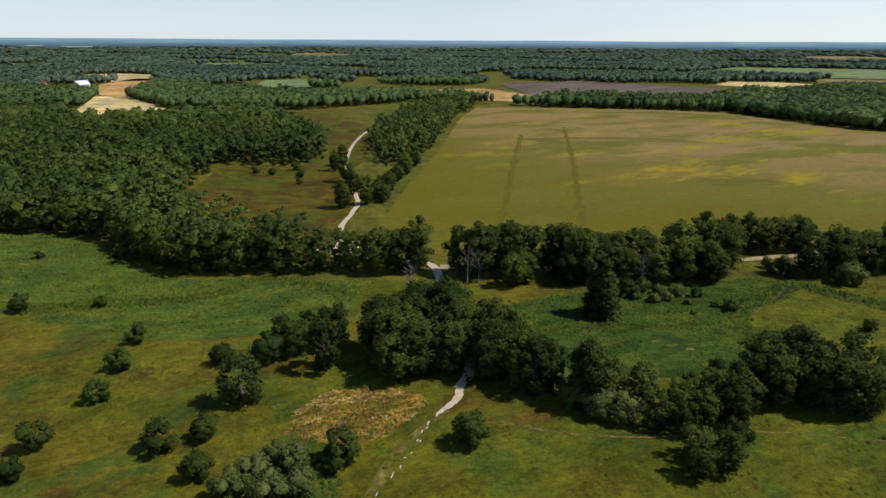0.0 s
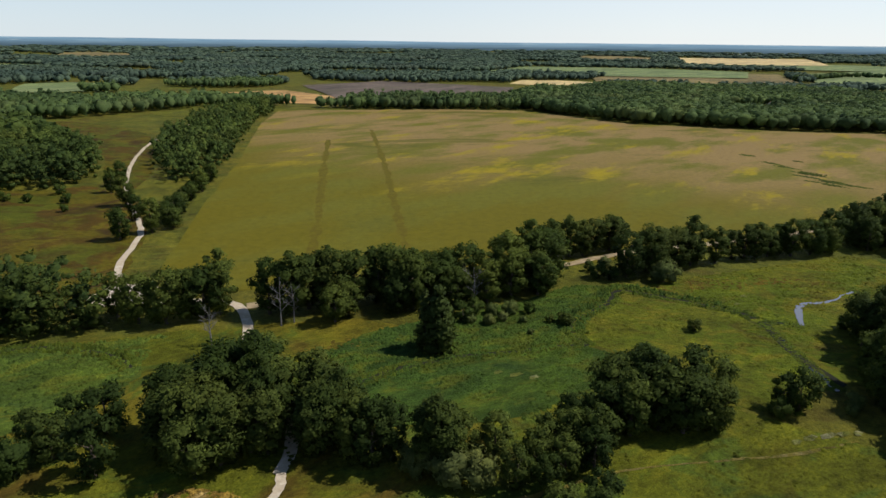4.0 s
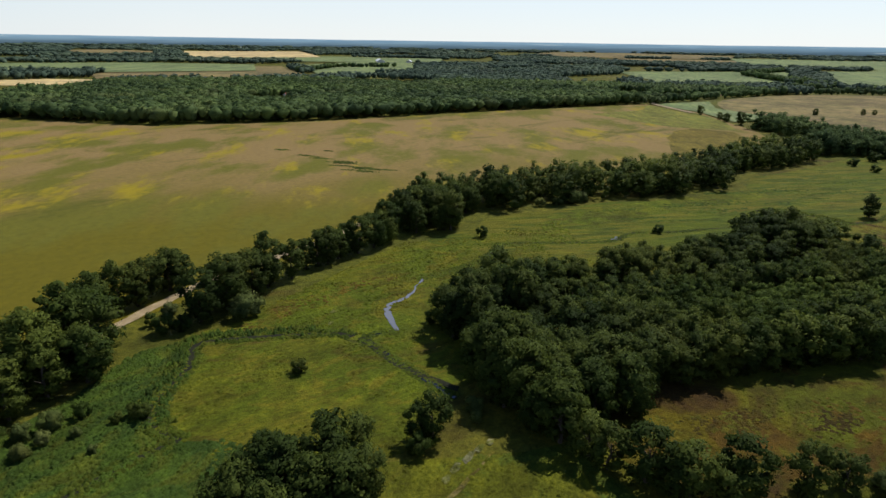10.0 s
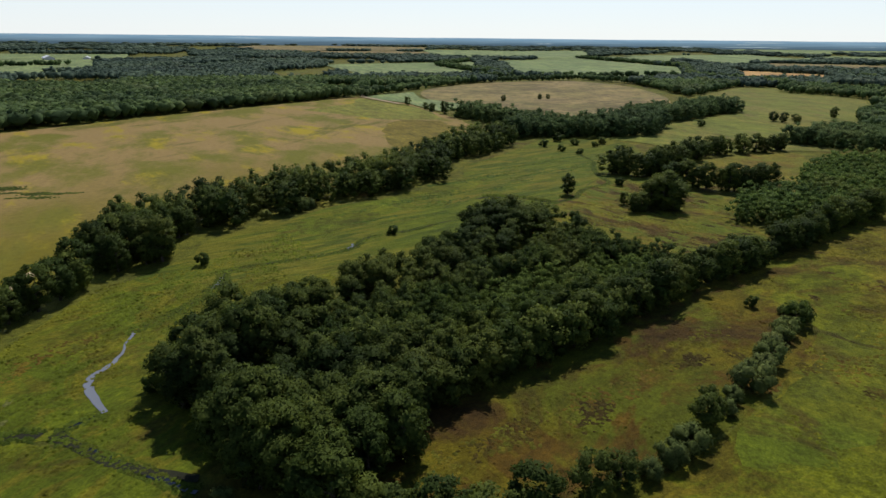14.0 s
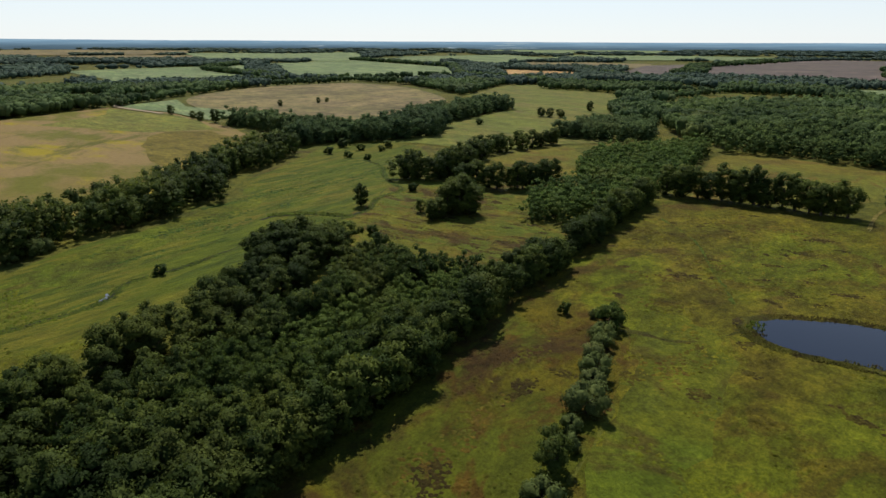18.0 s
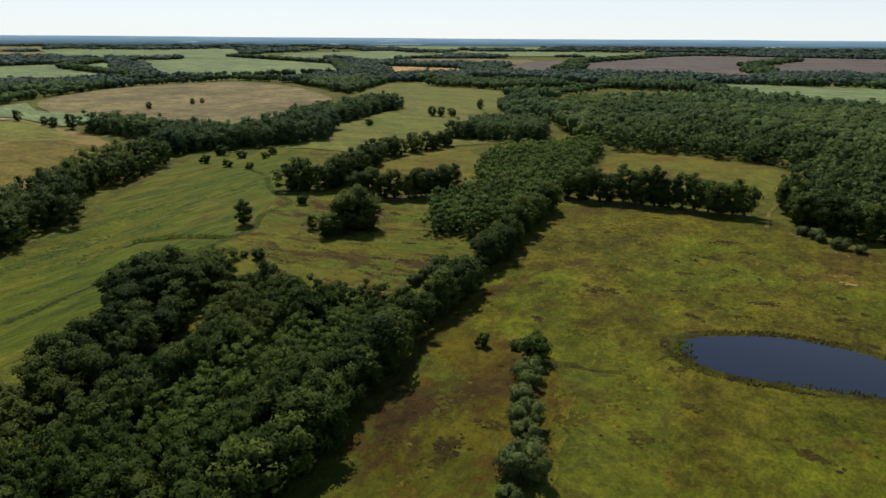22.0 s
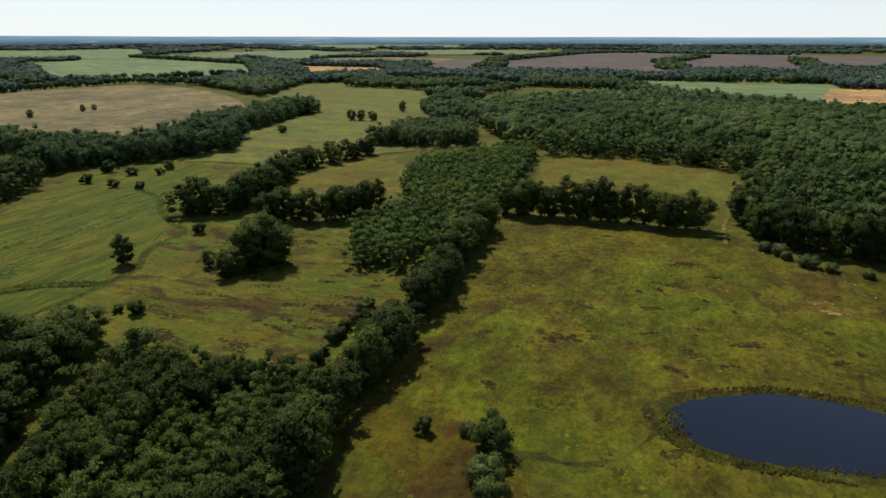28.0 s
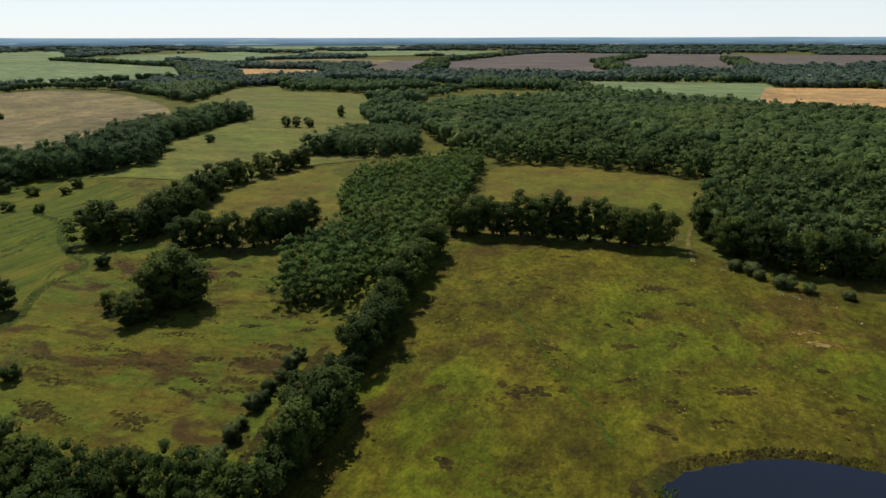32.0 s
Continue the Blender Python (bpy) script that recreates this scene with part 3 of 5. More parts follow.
patch("corn_field", [(-10, 800), (40, 770), (60, 735), (120, 700), (140, 790), (80, 930), (10, 900)], M_ORANGE, 0.5, "ripe corn field behind the tree belt", "field", 20, 2)
patch("heath_north", [(130, 745), (115, 1024), (263, 1120), (420, 930), (305, 700)], M_HEATH, 0.8, "dark purplish ploughed field", "field", 20, 3)
patch("hill_field", [(630, 84), (560, 38), (545, -5), (612, -45), (700, -105), (805, -130), (1030, -118), (1165, -32), (1082, 96), (900, 175), (770, 150)], M_HILL, 0.6, "broad tan stubble field", "field", 20, 3, soft=True)
patch("green_strip", [(776, 226), (712, 160), (640, 118), (703, 88), (770, 154), (860, 176)], M_GREENF, 0.7, "fresh green strip beside the hedge", "field", 20, 2)
patch("green_field_1", [(1327, 364), (1100, 330), (1180, 180), (1494, 120), (2007, 170), (1658, 525)], M_GREENF, 1.5, "far pale green field", "field", 40, 4, True)
patch("green_field_2", [(960, 860), (1281, 1245), (1940, 1420), (1640, 1100), (1180, 820)], M_GREENF, 2.0, "far pale green field", "field", 40, 4, True)
patch("tan_field_far", [(580, 940), (700, 1180), (1000, 1400), (1250, 1260), (940, 880), (760, 870)], M_HILL, 1.2, "far tan field", "field", 40, 4, True)
patch("green_field_3", [(868, -665), (600, -545), (475, -592), (531, -750), (640, -900), (790, -760)], M_GREENF, 0.9, "smooth green crop field beyond the wood", "field", 20, 2)
patch("corn_field_south", [(584, -800), (475, -596), (350, -585), (330, -700), (430, -900), (500, -900)], M_ORANGE, 1.3, "orange ripe corn field", "field", 20, 2)
patch("heath_far", [(994, -761), (1000, -900), (759, -1700), (1045, -2400), (2000, -1800), (1700, -900), (1250, -560)], M_HEATH, 3.0, "wide purplish heath", "heath", 60, 8, True)
patch("valley_meadow", [(500, 15), (575, -70), (600, -100), (660, -160), (830, -160), (1000, -260), (1000, -330), (820, -340), (700, -300), (560, -240), (480, -200), (428, -175), (442, -118), (424, -62), (470, -30)],
      M_VALLEY, 0.3, "pale green valley meadow", "meadow", 20, 5)
patch("tan_field_east", [(1150, -330), (1150, -480), (1420, -560), (1600, -420)], M_ORANGE, 1.5, "far tan field", "field", 40, 4, True)
patch("green_field_4", [(1240, 40), (1250, -250), (1700, -350), (2300, -150), (2100, 100)], M_GREENF, 2.0, "far pale green field", "field", 40, 4, True)
patch("green_field_5", [(2300, 300), (2300, -200), (3300, -300), (3300, 500)], M_GREENF, 3.0, "far pale green field", "field", 60, 6, True)
patch("green_field_6", [(1900, -500), (2200, -900), (2900, -900), (2600, -350)], M_GREENF, 3.0, "far pale green field", "field", 60, 6, True)
patch("tan_field_north", [(1450, 1850), (1900, 2500), (2400, 2250), (1850, 1650)], M_STUBBLE, 3.0, "far pale field", "field", 60, 6, True)

for i, (a, b, w, d, m) in enumerate(((-556, 1180, 70, 150, M_STUBBLE), (-500, 1730, 120, 180, M_GREENF), (-205, 1040, 60, 110, M_GREENF), (-430, 2680, 120, 400, M_HILL), (900, 1420, 300, 260, M_GREENF), (540, 1040, 70, 80, M_STUBBLE),
                                     (1550, 2450, 160, 400, M_HILL), (1720, 1560, 420, 260, M_GREENF), (2660, 560, 350, 300, M_HILL), (1780, -740, 190, 230, M_HILL), (2400, -1350, 420, 330, M_GREENF), (650, -490, 55, 40, M_ORANGE), (520, 555, 40, 45, M_FEN),
                                     (2300, -350, 320, 180, M_GREENF), (3400, 1000, 500, 500, M_HILL), (3600, -1500, 500, 500, M_GREENF))):
    c, s = a / math.hypot(a, b), b / math.hypot(a, b)
    ring = [(a + p * w * s + q * d * c, b - p * w * c + q * d * s) for p, q in ((-1, -0.7), (-0.3, -1), (0.9, -0.8), (1.1, 0.5), (0.2, 1), (-0.8, 0.8))]
    patch("far_field_%d" % (i + 1), ring, m, 0.6 if math.hypot(a, b) < 1500 else 2.5, "far pale field between woods", "field", 40, 4, True)
ROAD = [(6.3, 101.5), (8.5, 107), (10, 116), (8.5, 130), (4.5, 143), (3, 150), (4, 164), (0, 176), (-21, 180)]
ribbon("road_1", ROAD, 2.3, M_GRAVEL, 0.2, "pale gravel road", "road")
patch("gravel_yard", [(-33, 180), (-22, 180), (-17, 186), (-18, 193), (-27, 196), (-34, 190)], M_GRAVEL, 0.19, "pale gravel clearing under the trees", "gravel", 2, 1.2, soft=True)
ribbon("road_2", [(-21, 180), (-31, 205), (-28, 232), (-27, 250), (-36, 290), (-42, 325), (-47, 391), (-44, 470), (-30, 540), (-5, 640), (40, 740)], 1.9, M_GRAVEL, 0.2, "pale gravel road through the trees", "road")
ribbon("path_1", [(-9, 66), (-7, 76), (-3.6, 84), (-0.6, 88.6), (1.6, 92), (3, 94)], 1.7, M_WORN, 0.13, "worn footpath of trodden grass", "path", 1.2, 0.4, 3, 0.6)
flecks = random.Random(12)
for i in range(13):
    q = (i + flecks.random()) / 13
    a, b, w = -8.5 + 10.2 * q ** 0.75 + flecks.uniform(-0.45, 0.45), 69 + 23.4 * q ** 0.8, flecks.uniform(0.08, 0.2) + 0.12 * q
    h = flecks.uniform(0.25, 0.7)
    patch("gravel_patch_%d" % (i + 1), [(a - w, b - h), (a + w * 0.3, b - h * 0.8), (a + w * 1.3, b + h * 0.5), (a + w, b + h), (a - w * 0.2, b + h * 0.5)], M_GRAVEL, 0.17 + 0.003 * (i % 5), "bare pale gravel showing in the footpath", "gravel", 0.3, 0.1, seed=i, soft=True)
patch("path_4", [(1.7, 92.4), (2.6, 93.0), (4.7, 95.2), (6.2, 97.2), (6.9, 99.5), (7.2, 102.5), (5.7, 102.5), (5.3, 99.5), (4.7, 97.4), (3.4, 95.6), (1.9, 93.3)], M_GRAVEL, 0.17, "pale gravel end of the road, breaking up in the grass", "path", 0.5, 0.3, seed=4)
ribbon("path_2", [(4, 170), (30, 173), (62, 171), (80, 171), (93, 175), (102, 177.5), (111, 179), (125, 182), (170, 180), (200, 184)], 3.2, M_SAND, 0.2, "sandy track along the tree row", "path")
ribbon("path_3", [(231, -140), (237, -147), (244, -156), (250, -166), (256, -178)], 1.3, M_WORN, 0.2, "sandy track through the gap", "path")
ribbon("path_5", [(212, 3), (215.5, 0), (220, -4.5), (226, -10.5), (232, -16), (238, -22.5), (246, -30)], 2.0, M_HOLLOW, 0.16, "brown trodden strip beside the hedge", "path", 1.2, 0.5, 21, 0.7)
ribbon("lane", [(700, 165), (740, 195), (790, 232), (860, 225), (1000, 175)], 6.0, M_SAND, 0.9, "pale lane between far fields", "road")
ribbon("wheel_line_1", [(22, 195), (32, 246), (43, 313), (51, 360), (67, 450)], 3.4, M_LINE, 0.2, "dark bare strip in the crop", "track", 4, 0.6, 5, 1.1)
ribbon("wheel_line_2", [(52, 195), (64, 258), (82, 350), (106, 495)], 2.6, M_LINE, 0.2, "dark bare strip in the crop", "track", 4, 0.9, 6, 1.3)

ribbon("trail", [(13, 90), (24, 86), (38, 85), (56, 87), (73, 84), (83, 82), (90, 81.5), (98, 81.5)], 0.6, M_WORN, 0.12, "faint trodden trail in the grass", "path", 2, 0.4, 11, 1.2)
ribbon("drain", [(263, -80), (247, -78), (236, -76), (222, -70), (210, -64), (195, -58), (185, -53)], 0.8, M_BANK, 0.12, "shallow drain of dark green rushes across the meadow", "ditch", 1, 0.6, 12, 2.0)
WEEDS = [(299, 325, 5, 2.2, -60), (292, 298, 7, 1.6, -80), (290, 286, 5, 1.4, -75), (287, 268, 9, 3.2, -72), (279, 262, 6, 1.6, -70), (280, 248, 8, 3.0, -68), (274, 242, 6, 1.8, -66), (283, 236, 5, 1.4, -70), (272, 252, 4, 1.4, -60), (312, 300, 4, 1.2, -70)]
patch("field_corner", [(627, 246), (700, 215), (766, 224), (712, 166), (640, 126), (578, 108), (566, 152), (597, 196)], M_FALLOW, 0.2, "pale green fallow corner of the crop field", "fallow", 14, 3)
patch("field_end", [(562, 158), (574, 108), (530, 90), (470, 68), (410, 88), (380, 104), (440, 128)], M_RUST, 0.2, "brownish fallow end of the crop field", "fallow", 14, 8, soft=True)
for i, (a, b, w) in enumerate(((88, 84.4, 1.2), (91, 84.6, 1.6), (94.6, 84.2, 2.0), (97.6, 83.8, 1.4), (100, 83.2, 1.0), (53, 119, 1.6), (56, 117, 1.2), (128, 140, 1.4), (122, 136, 1.0), (50, 121, 1.0))):
    patch("flower_patch_%d" % (i + 1), [(a - w, b - 0.5), (a - 0.2 * w, b - 0.7), (a + w, b - 0.2), (a + 0.7 * w, b + 0.6), (a - 0.6 * w, b + 0.5)], M_SEDGE, 0.15, "pale trampled spot with white flowers", "grass", 0.4, 0.2, seed=i * 3)

patch("lush_strip", [(126, 18), (150, -5), (184, -26), (186, -36), (168, -40), (140, -18), (124, 4)], M_LUSH, 0.09, "greener grass beside the willow hedge", "grass", 3, 4, soft=True)
HOLLOWS = [(255, 23, 6, 2.5, 35), (277, 10, 4, 1.8, 40), (232, 12, 4, 2, 30), (286, -6, 4, 1.8, 40), (251, -15, 4, 2.2, 50), (219, -7, 4, 2, 30), (184, -85, 3.2, 1.8, 60), (187, -72, 2.4, 1.5, 40), (184, -63, 2.5, 1.2, 20), (208, -83, 3, 1.5, 50), 
                                        (206, -53, 4.5, 2.2, 45), (243, -74, 4, 2, 50), (135, -41, 4.5, 1.2, 15), (160, -11, 2.4, 1.6, 20), (164, 1, 3, 1.8, 40), (194, -83, 2, 1.2, 30), (268, 10, 3, 1.4, 40), (242, 9, 4, 2, 35), (230, 11, 3.5, 2, 30), (223, 4, 3, 1.6, 30), (244, 28, 4, 1.8, 35), (267, -31, 3, 1.5, 40), (150, -20, 3, 1.8, 60), (215, -100, 4, 2, 30), (225, -115, 5, 2, 45), (138, 34, 6, 3, -40), (128, 50, 7, 3, -40), (160, 12, 5, 2.5, -40)]

damp = random.Random(31)
HUMMOCKS = [(252, 34), (300, 26), (345, 5), (340, -15), (300, -34), (262, -30), (222, -8), (216, 8), (236, 24)]
while len(HOLLOWS) < 80:
    a, b = damp.uniform(214, 345), damp.uniform(-36, 36)
    if inside(HUMMOCKS, np.array([a]), np.array([b]))[0]:
        HOLLOWS.append((a, b, damp.uniform(1.6, 5.2), damp.uniform(0.7, 1.6), damp.uniform(20, 55)))
for _ in range(46):
    HOLLOWS.append((damp.uniform(150, 262), damp.uniform(-128, -28), damp.uniform(0.8, 2.6), damp.uniform(0.5, 1.4), damp.uniform(0, 180)))
ribbon("rush_line", [(180, -20), (175, -24), (171, -27), (168.5, -33), (170, -40), (171, -46)], 1.3, M_MARGIN, 0.12, "line of brown rushes leading to the pond", "rushes", 0.8, 0.8, 14, 1.6)
# brook, ditches and pond
DITCH_3 = [(-96, 139), (-82, 143), (-72, 144), (-63, 144), (-52, 150), (-48, 157), (-42, 161), (-30, 156), (-22, 150), (-19, 144)]
BROOK = [(109, 95), (112, 104), (116, 115), (119.5, 126), (127, 121), (129, 123), (132.5, 126.5), (136, 130), (141, 131.5), (146, 130), (150, 132), (154, 133), (158, 135.5), (166, 131), (180, 128), (192, 128), (200, 131), (208, 121),
         (218, 106), (226, 99), (238, 99), (248, 84), (262, 74), (280, 52), (292, 36), (306, 22), (318, 20), (330, 14), (338, 2), (350, 6), (372, 8), (400, 4), (420, 12)]
DITCH_1 = [(119, 127), (119, 131), (116, 135), (108, 144), (98, 155), (92, 146), (80, 141), (74, 136), (73, 129), (73, 126)]
DITCH_2 = [(72, 126.5), (66, 128), (58, 128), (46, 130), (39, 129), (29, 128), (18, 122)]
ribbon("brook_1", [(127, 120.6), (130.7, 124.8), (135.6, 130), (139.3, 131.1), (145.3, 129.4), (153.9, 132.8), (158.7, 133.9)], 1.3, M_BROOK, 0.18, "open bend of a narrow winding brook", "water", 1.2, 0.5, 7, 1.0)
ribbon("brook_2", BROOK[:5], 0.8, M_WATER, 0.17, "narrow overgrown brook", "water", 2, 0.5, 7, 0.5)
ribbon("brook_4", [(186, 128.3), (190, 128.2), (195, 129.6)], 1.0, M_BROOK, 0.19, "open reach of a narrow brook", "water", 1, 0.4, 17, 0.8)
ribbon("brook_5", [(224.5, 101.8), (227, 100.2), (230, 100.8)], 0.9, M_BROOK, 0.19, "open reach of a narrow brook", "water", 1, 0.3, 18, 0.8)
ribbon("brook_3", BROOK[12:], 0.5, M_MUD_SHADE, 0.17, "narrow overgrown brook", "water", 2, 0.7, 7, 1.0)
ribbon("ditch_1", DITCH_1, 1.7, M_MUD_SHADE, 0.17, "narrow dark ditch", "ditch", 2, 0.5, 8, 0.5)
ribbon("ditch_2", DITCH_2, 1.3, M_MUD_SHADE, 0.18, "narrow dark ditch", "ditch", 2, 0.5, 9, 0.6)
ribbon("ditch_3", DITCH_3, 1.2, M_MUD_SHADE, 0.17, "narrow dark ditch between reeds", "ditch", 2, 0.5, 10, 0.6)
ribbon("ditch_4", [(120, 125), (114, 113), (112.4, 104), (112, 96)], 1.8, M_MUD_SHADE, 0.185, "straight dark ditch towards the wood", "ditch", 2, 0.4, 15, 0.4)
ribbon("ditch_5", [(298, 64), (302, 61), (303, 55), (303.5, 46), (299, 40), (296, 32), (302, 27)], 1.4, M_MUD_SHADE, 0.185, "dark reed-lined ditch in the marsh", "ditch", 2, 0.6, 16, 0.8)
POND = [(174, -49.5), (175, -56), (172, -64), (169, -71), (165, -75.5), (160, -79.5), (154, -83), (146, -84), (140, -79), (140, -71), (146, -63), (152, -56.5), (155, -53), (160, -48.8), (165, -46.6), (170, -47.5)]
patch("pond_margin", [(157 + 1.2 * (a - 157), -66 + 1.18 * (b + 66)) for a, b in POND], M_MARGIN, 0.10, "dark wet margin of rushes round the pond", "rushes", 1.4, 2.2, soft=True)
pond = patch("pond", rounded(POND), M_WATER, 0.0, "still dark blue pond", "water", 0.7, 0.75)
for v in pond.data.vertices:
    v.co.z = 1.74

# ---- trees ----
PHI = (1 + 5 ** 0.5) / 2
ICO_V = np.array([(-1, PHI, 0), (1, PHI, 0), (-1, -PHI, 0), (1, -PHI, 0), (0, -1, PHI), (0, 1, PHI), (0, -1, -PHI), (0, 1, -PHI), (PHI, 0, -1), (PHI, 0, 1), (-PHI, 0, -1), (-PHI, 0, 1)]) / math.hypot(1, PHI)
ICO_F = [(0, 11, 5), (0, 5, 1), (0, 1, 7), (0, 7, 10), (0, 10, 11), (1, 5, 9), (5, 11, 4), (11, 10, 2), (10, 7, 6), (7, 1, 8), (3, 9, 4), (3, 4, 2), (3, 2, 6), (3, 6, 8), (3, 8, 9), (4, 9, 5), (2, 4, 11), (6, 2, 10), (8, 6, 7), (9, 8, 1)]


def crown(seed, tall, wide, foot, lobes, sprays, size, shape="round"):
    """Crown of one tree: boughs of foliage filling its outline, covered with folded leaf sprays. Gives vertices, triangles and normals."""
    rng = np.random.default_rng(seed)
    mid, half = (foot + tall) / 2, (tall - foot) / 2
    full = tall < 6
    cs, rs = [], []
    lean = rng.normal(0, 0.08 * wide, 2)
    for i in range(lobes):
        z = 1 - 2 * (i + 0.5) / lobes + rng.normal(0, 0.08)
        az = i * 2.4 + rng.normal(0, 0.4)
        if shape == "cone":
            ring, lr = 0.5 * (1 - (z + 1) / 2.1), wide * (0.2 + 0.36 * (1 - (z + 1) / 2))
        else:
            ring = 0.72 * max(0.03, 1 - min(1, abs(z)) ** 2) ** 0.45 * rng.uniform(0.6, 1.22)
            lr = wide * rng.uniform(0.22, 0.42) * (1.0 if lobes > 12 else 1.25)
        up = (half - lr * 0.6) * z * rng.uniform(0.86, 1.12)
        cs.append((wide * ring * math.cos(az) + lean[0] * z, wide * ring * math.sin(az) + lean[1] * z, mid + up))
        rs.append(lr)
    cs, rs = np.array(cs), np.array(rs)
    V, T, N = [], [], []
    n = 0
    for c, r in zip(cs, rs):
        N.append(0.7 * ICO_V + 0.6 * (c - (0, 0, mid - 0.3 * half)) / (wide, wide, half) + rng.normal(0, 0.2, (12, 3)))
        V.append(ICO_V * r * rng.uniform(0.5, 0.92, (12, 1)) * (1.18 if full else 1.0 if sprays > 20 else 1.15) * (1, 1, 0.86) + c)
        T.append(np.array(ICO_F) + n)
        n += 12
    heart = np.array((0, 0, mid - 0.2 * half))
    for c, r in zip(cs, rs):
        d = rng.normal(size=(sprays, 3))
        out = (c - heart) / (np.linalg.norm(c - heart) + 1e-6)
        d = d / np.linalg.norm(d, axis=1, keepdims=True) + 0.55 * out + (0, 0, 0.35)
        d /= np.linalg.norm(d, axis=1, keepdims=True)
        p = c + d * r * rng.uniform(0.8, 1.2 if full else 1.42, (sprays, 1)) * (1, 1, 0.92)
        deep = np.min(np.linalg.norm(p[:, None] - cs[None], axis=2) / rs[None], axis=1)
        keep = deep > 0.62
        p, d = p[keep], d[keep]
        k = len(p)
        nr = d + rng.normal(0, 0.55, (k, 3))
        nr /= np.linalg.norm(nr, axis=1, keepdims=True)
        a = np.cross(nr, rng.normal(size=(k, 3)))
        a /= np.linalg.norm(a, axis=1, keepdims=True)
        b = np.cross(nr, a)
        s = size * rng.uniform(0.55, 1.3, (k, 1))
        w = s * rng.uniform(0.45, 0.9, (k, 1))
        droop = nr * s * 0.28
        quad = np.stack([p + a * s * 0.6, p + b * w * 0.55 - droop, p - a * s * 0.6 - droop * 0.4, p - b * w * 0.55 - droop], 1).reshape(-1, 3)
        f = np.arange(k)[:, None] * 4 + n
        side = (p - (0, 0, mid - 0.3 * half)) / (wide, wide, half)
        N.append(np.repeat(0.5 * d + 0.55 * side + 0.5 * nr, 4, 0))
        V.append(quad)
        T.append(np.concatenate([f + (0, 1, 2), f + (0, 2, 3)]))
        n += 4 * k
    N = np.concatenate(N)
    return np.concatenate(V), np.concatenate(T), N / np.linalg.norm(N, axis=1, keepdims=True)


def tuft(seed, tall, wide, foot, sprays, size):
    """Crown of a far tree: one ragged core with large leaf sprays standing out of it."""
    rng = np.random.default_rng(seed)
    mid, half = (foot + tall) / 2, (tall - foot) / 2
    top = min(wide * 0.95, half)
    mid, low = tall - top, tall - top - foot

    def fill(q):
        """A dome above, hanging down to the foot below."""
        taper = wide * np.where(q[:, 2] < 0, 1 + 0.45 * q[:, 2], 1.0)
        return np.stack([q[:, 0] * taper, q[:, 1] * taper, np.where(q[:, 2] > 0, q[:, 2] * top, q[:, 2] * low)], 1) + (0, 0, mid)

    V = [fill(ICO_V * rng.uniform(0.72, 1.02, (12, 1)))]
    T = [np.array(ICO_F)]
    N = [ICO_V + (0, 0, 0.3) + rng.normal(0, 0.2, (12, 3))]
    d = rng.normal(size=(sprays, 3)) + (0, 0, 0.3)
    d /= np.linalg.norm(d, axis=1, keepdims=True)
    p = fill(d * rng.uniform(0.8, 1.08, (sprays, 1)))
    nr = d + rng.normal(0, 0.6, (sprays, 3))
    nr /= np.linalg.norm(nr, axis=1, keepdims=True)
    a = np.cross(nr, rng.normal(size=(sprays, 3)))
    a /= np.linalg.norm(a, axis=1, keepdims=True)
    b = np.cross(nr, a)
    s = size * rng.uniform(0.6, 1.3, (sprays, 1))
    V.append(np.stack([p + a * s * 0.6, p + b * s * 0.4, p - a * s * 0.6, p - b * s * 0.4], 1).reshape(-1, 3))
    f = np.arange(sprays)[:, None] * 4 + 12
    T.append(np.concatenate([f + (0, 1, 2), f + (0, 2, 3)]))
    N.append(np.repeat(0.9 * d + 0.45 * nr + (0, 0, 0.2), 4, 0))
    N = np.concatenate(N)
    return np.concatenate(V), np.concatenate(T), N / np.linalg.norm(N, axis=1, keepdims=True)


def mesh_from(name, V, T, material, tint=None, smooth=False, N=None):
    me = bpy.data.meshes.new(name)
    me.vertices.add(len(V))
    me.vertices.foreach_set("co", np.ascontiguousarray(V, np.float32).ravel())
    me.loops.add(3 * len(T))
    me.loops.foreach_set("vertex_index", np.ascontiguousarray(T, np.int32).ravel())
    me.polygons.add(len(T))
    me.polygons.foreach_set("loop_start", np.arange(len(T), dtype=np.int32) * 3)
    me.materials.append(material)
    if smooth:
        me.polygons.foreach_set("use_smooth", np.ones(len(T), bool))
    at = me.attributes.new("tint", "FLOAT", "POINT")
    if tint is not None:
        at.data.foreach_set("value", np.ascontiguousarray(tint, np.float32))
    if N is not None:
        me.attributes.new("custom_normal", "FLOAT_VECTOR", "POINT").data.foreach_set("vector", np.ascontiguousarray(N, np.float32).ravel())
    me.update(calc_edges=True)
    me.validate()
    return me


def limb(bm, a, b, ra, rb, sides=6):
    a, b = Vector(a), Vector(b)
    m = (b - a).to_track_quat("Z", "Y").to_matrix()
    rings = []
    for p, r in ((a, ra), (b, rb)):
        rings.append([bm.verts.new(p + m @ Vector((r * math.cos(2 * math.pi * i / sides), r * math.sin(2 * math.pi * i / sides), 0))) for i in range(sides)])
    for i in range(sides):
        bm.faces.new((rings[0][i], rings[0][(i + 1) % sides], rings[1][(i + 1) % sides], rings[1][i]))
    bm.faces.new(rings[1])


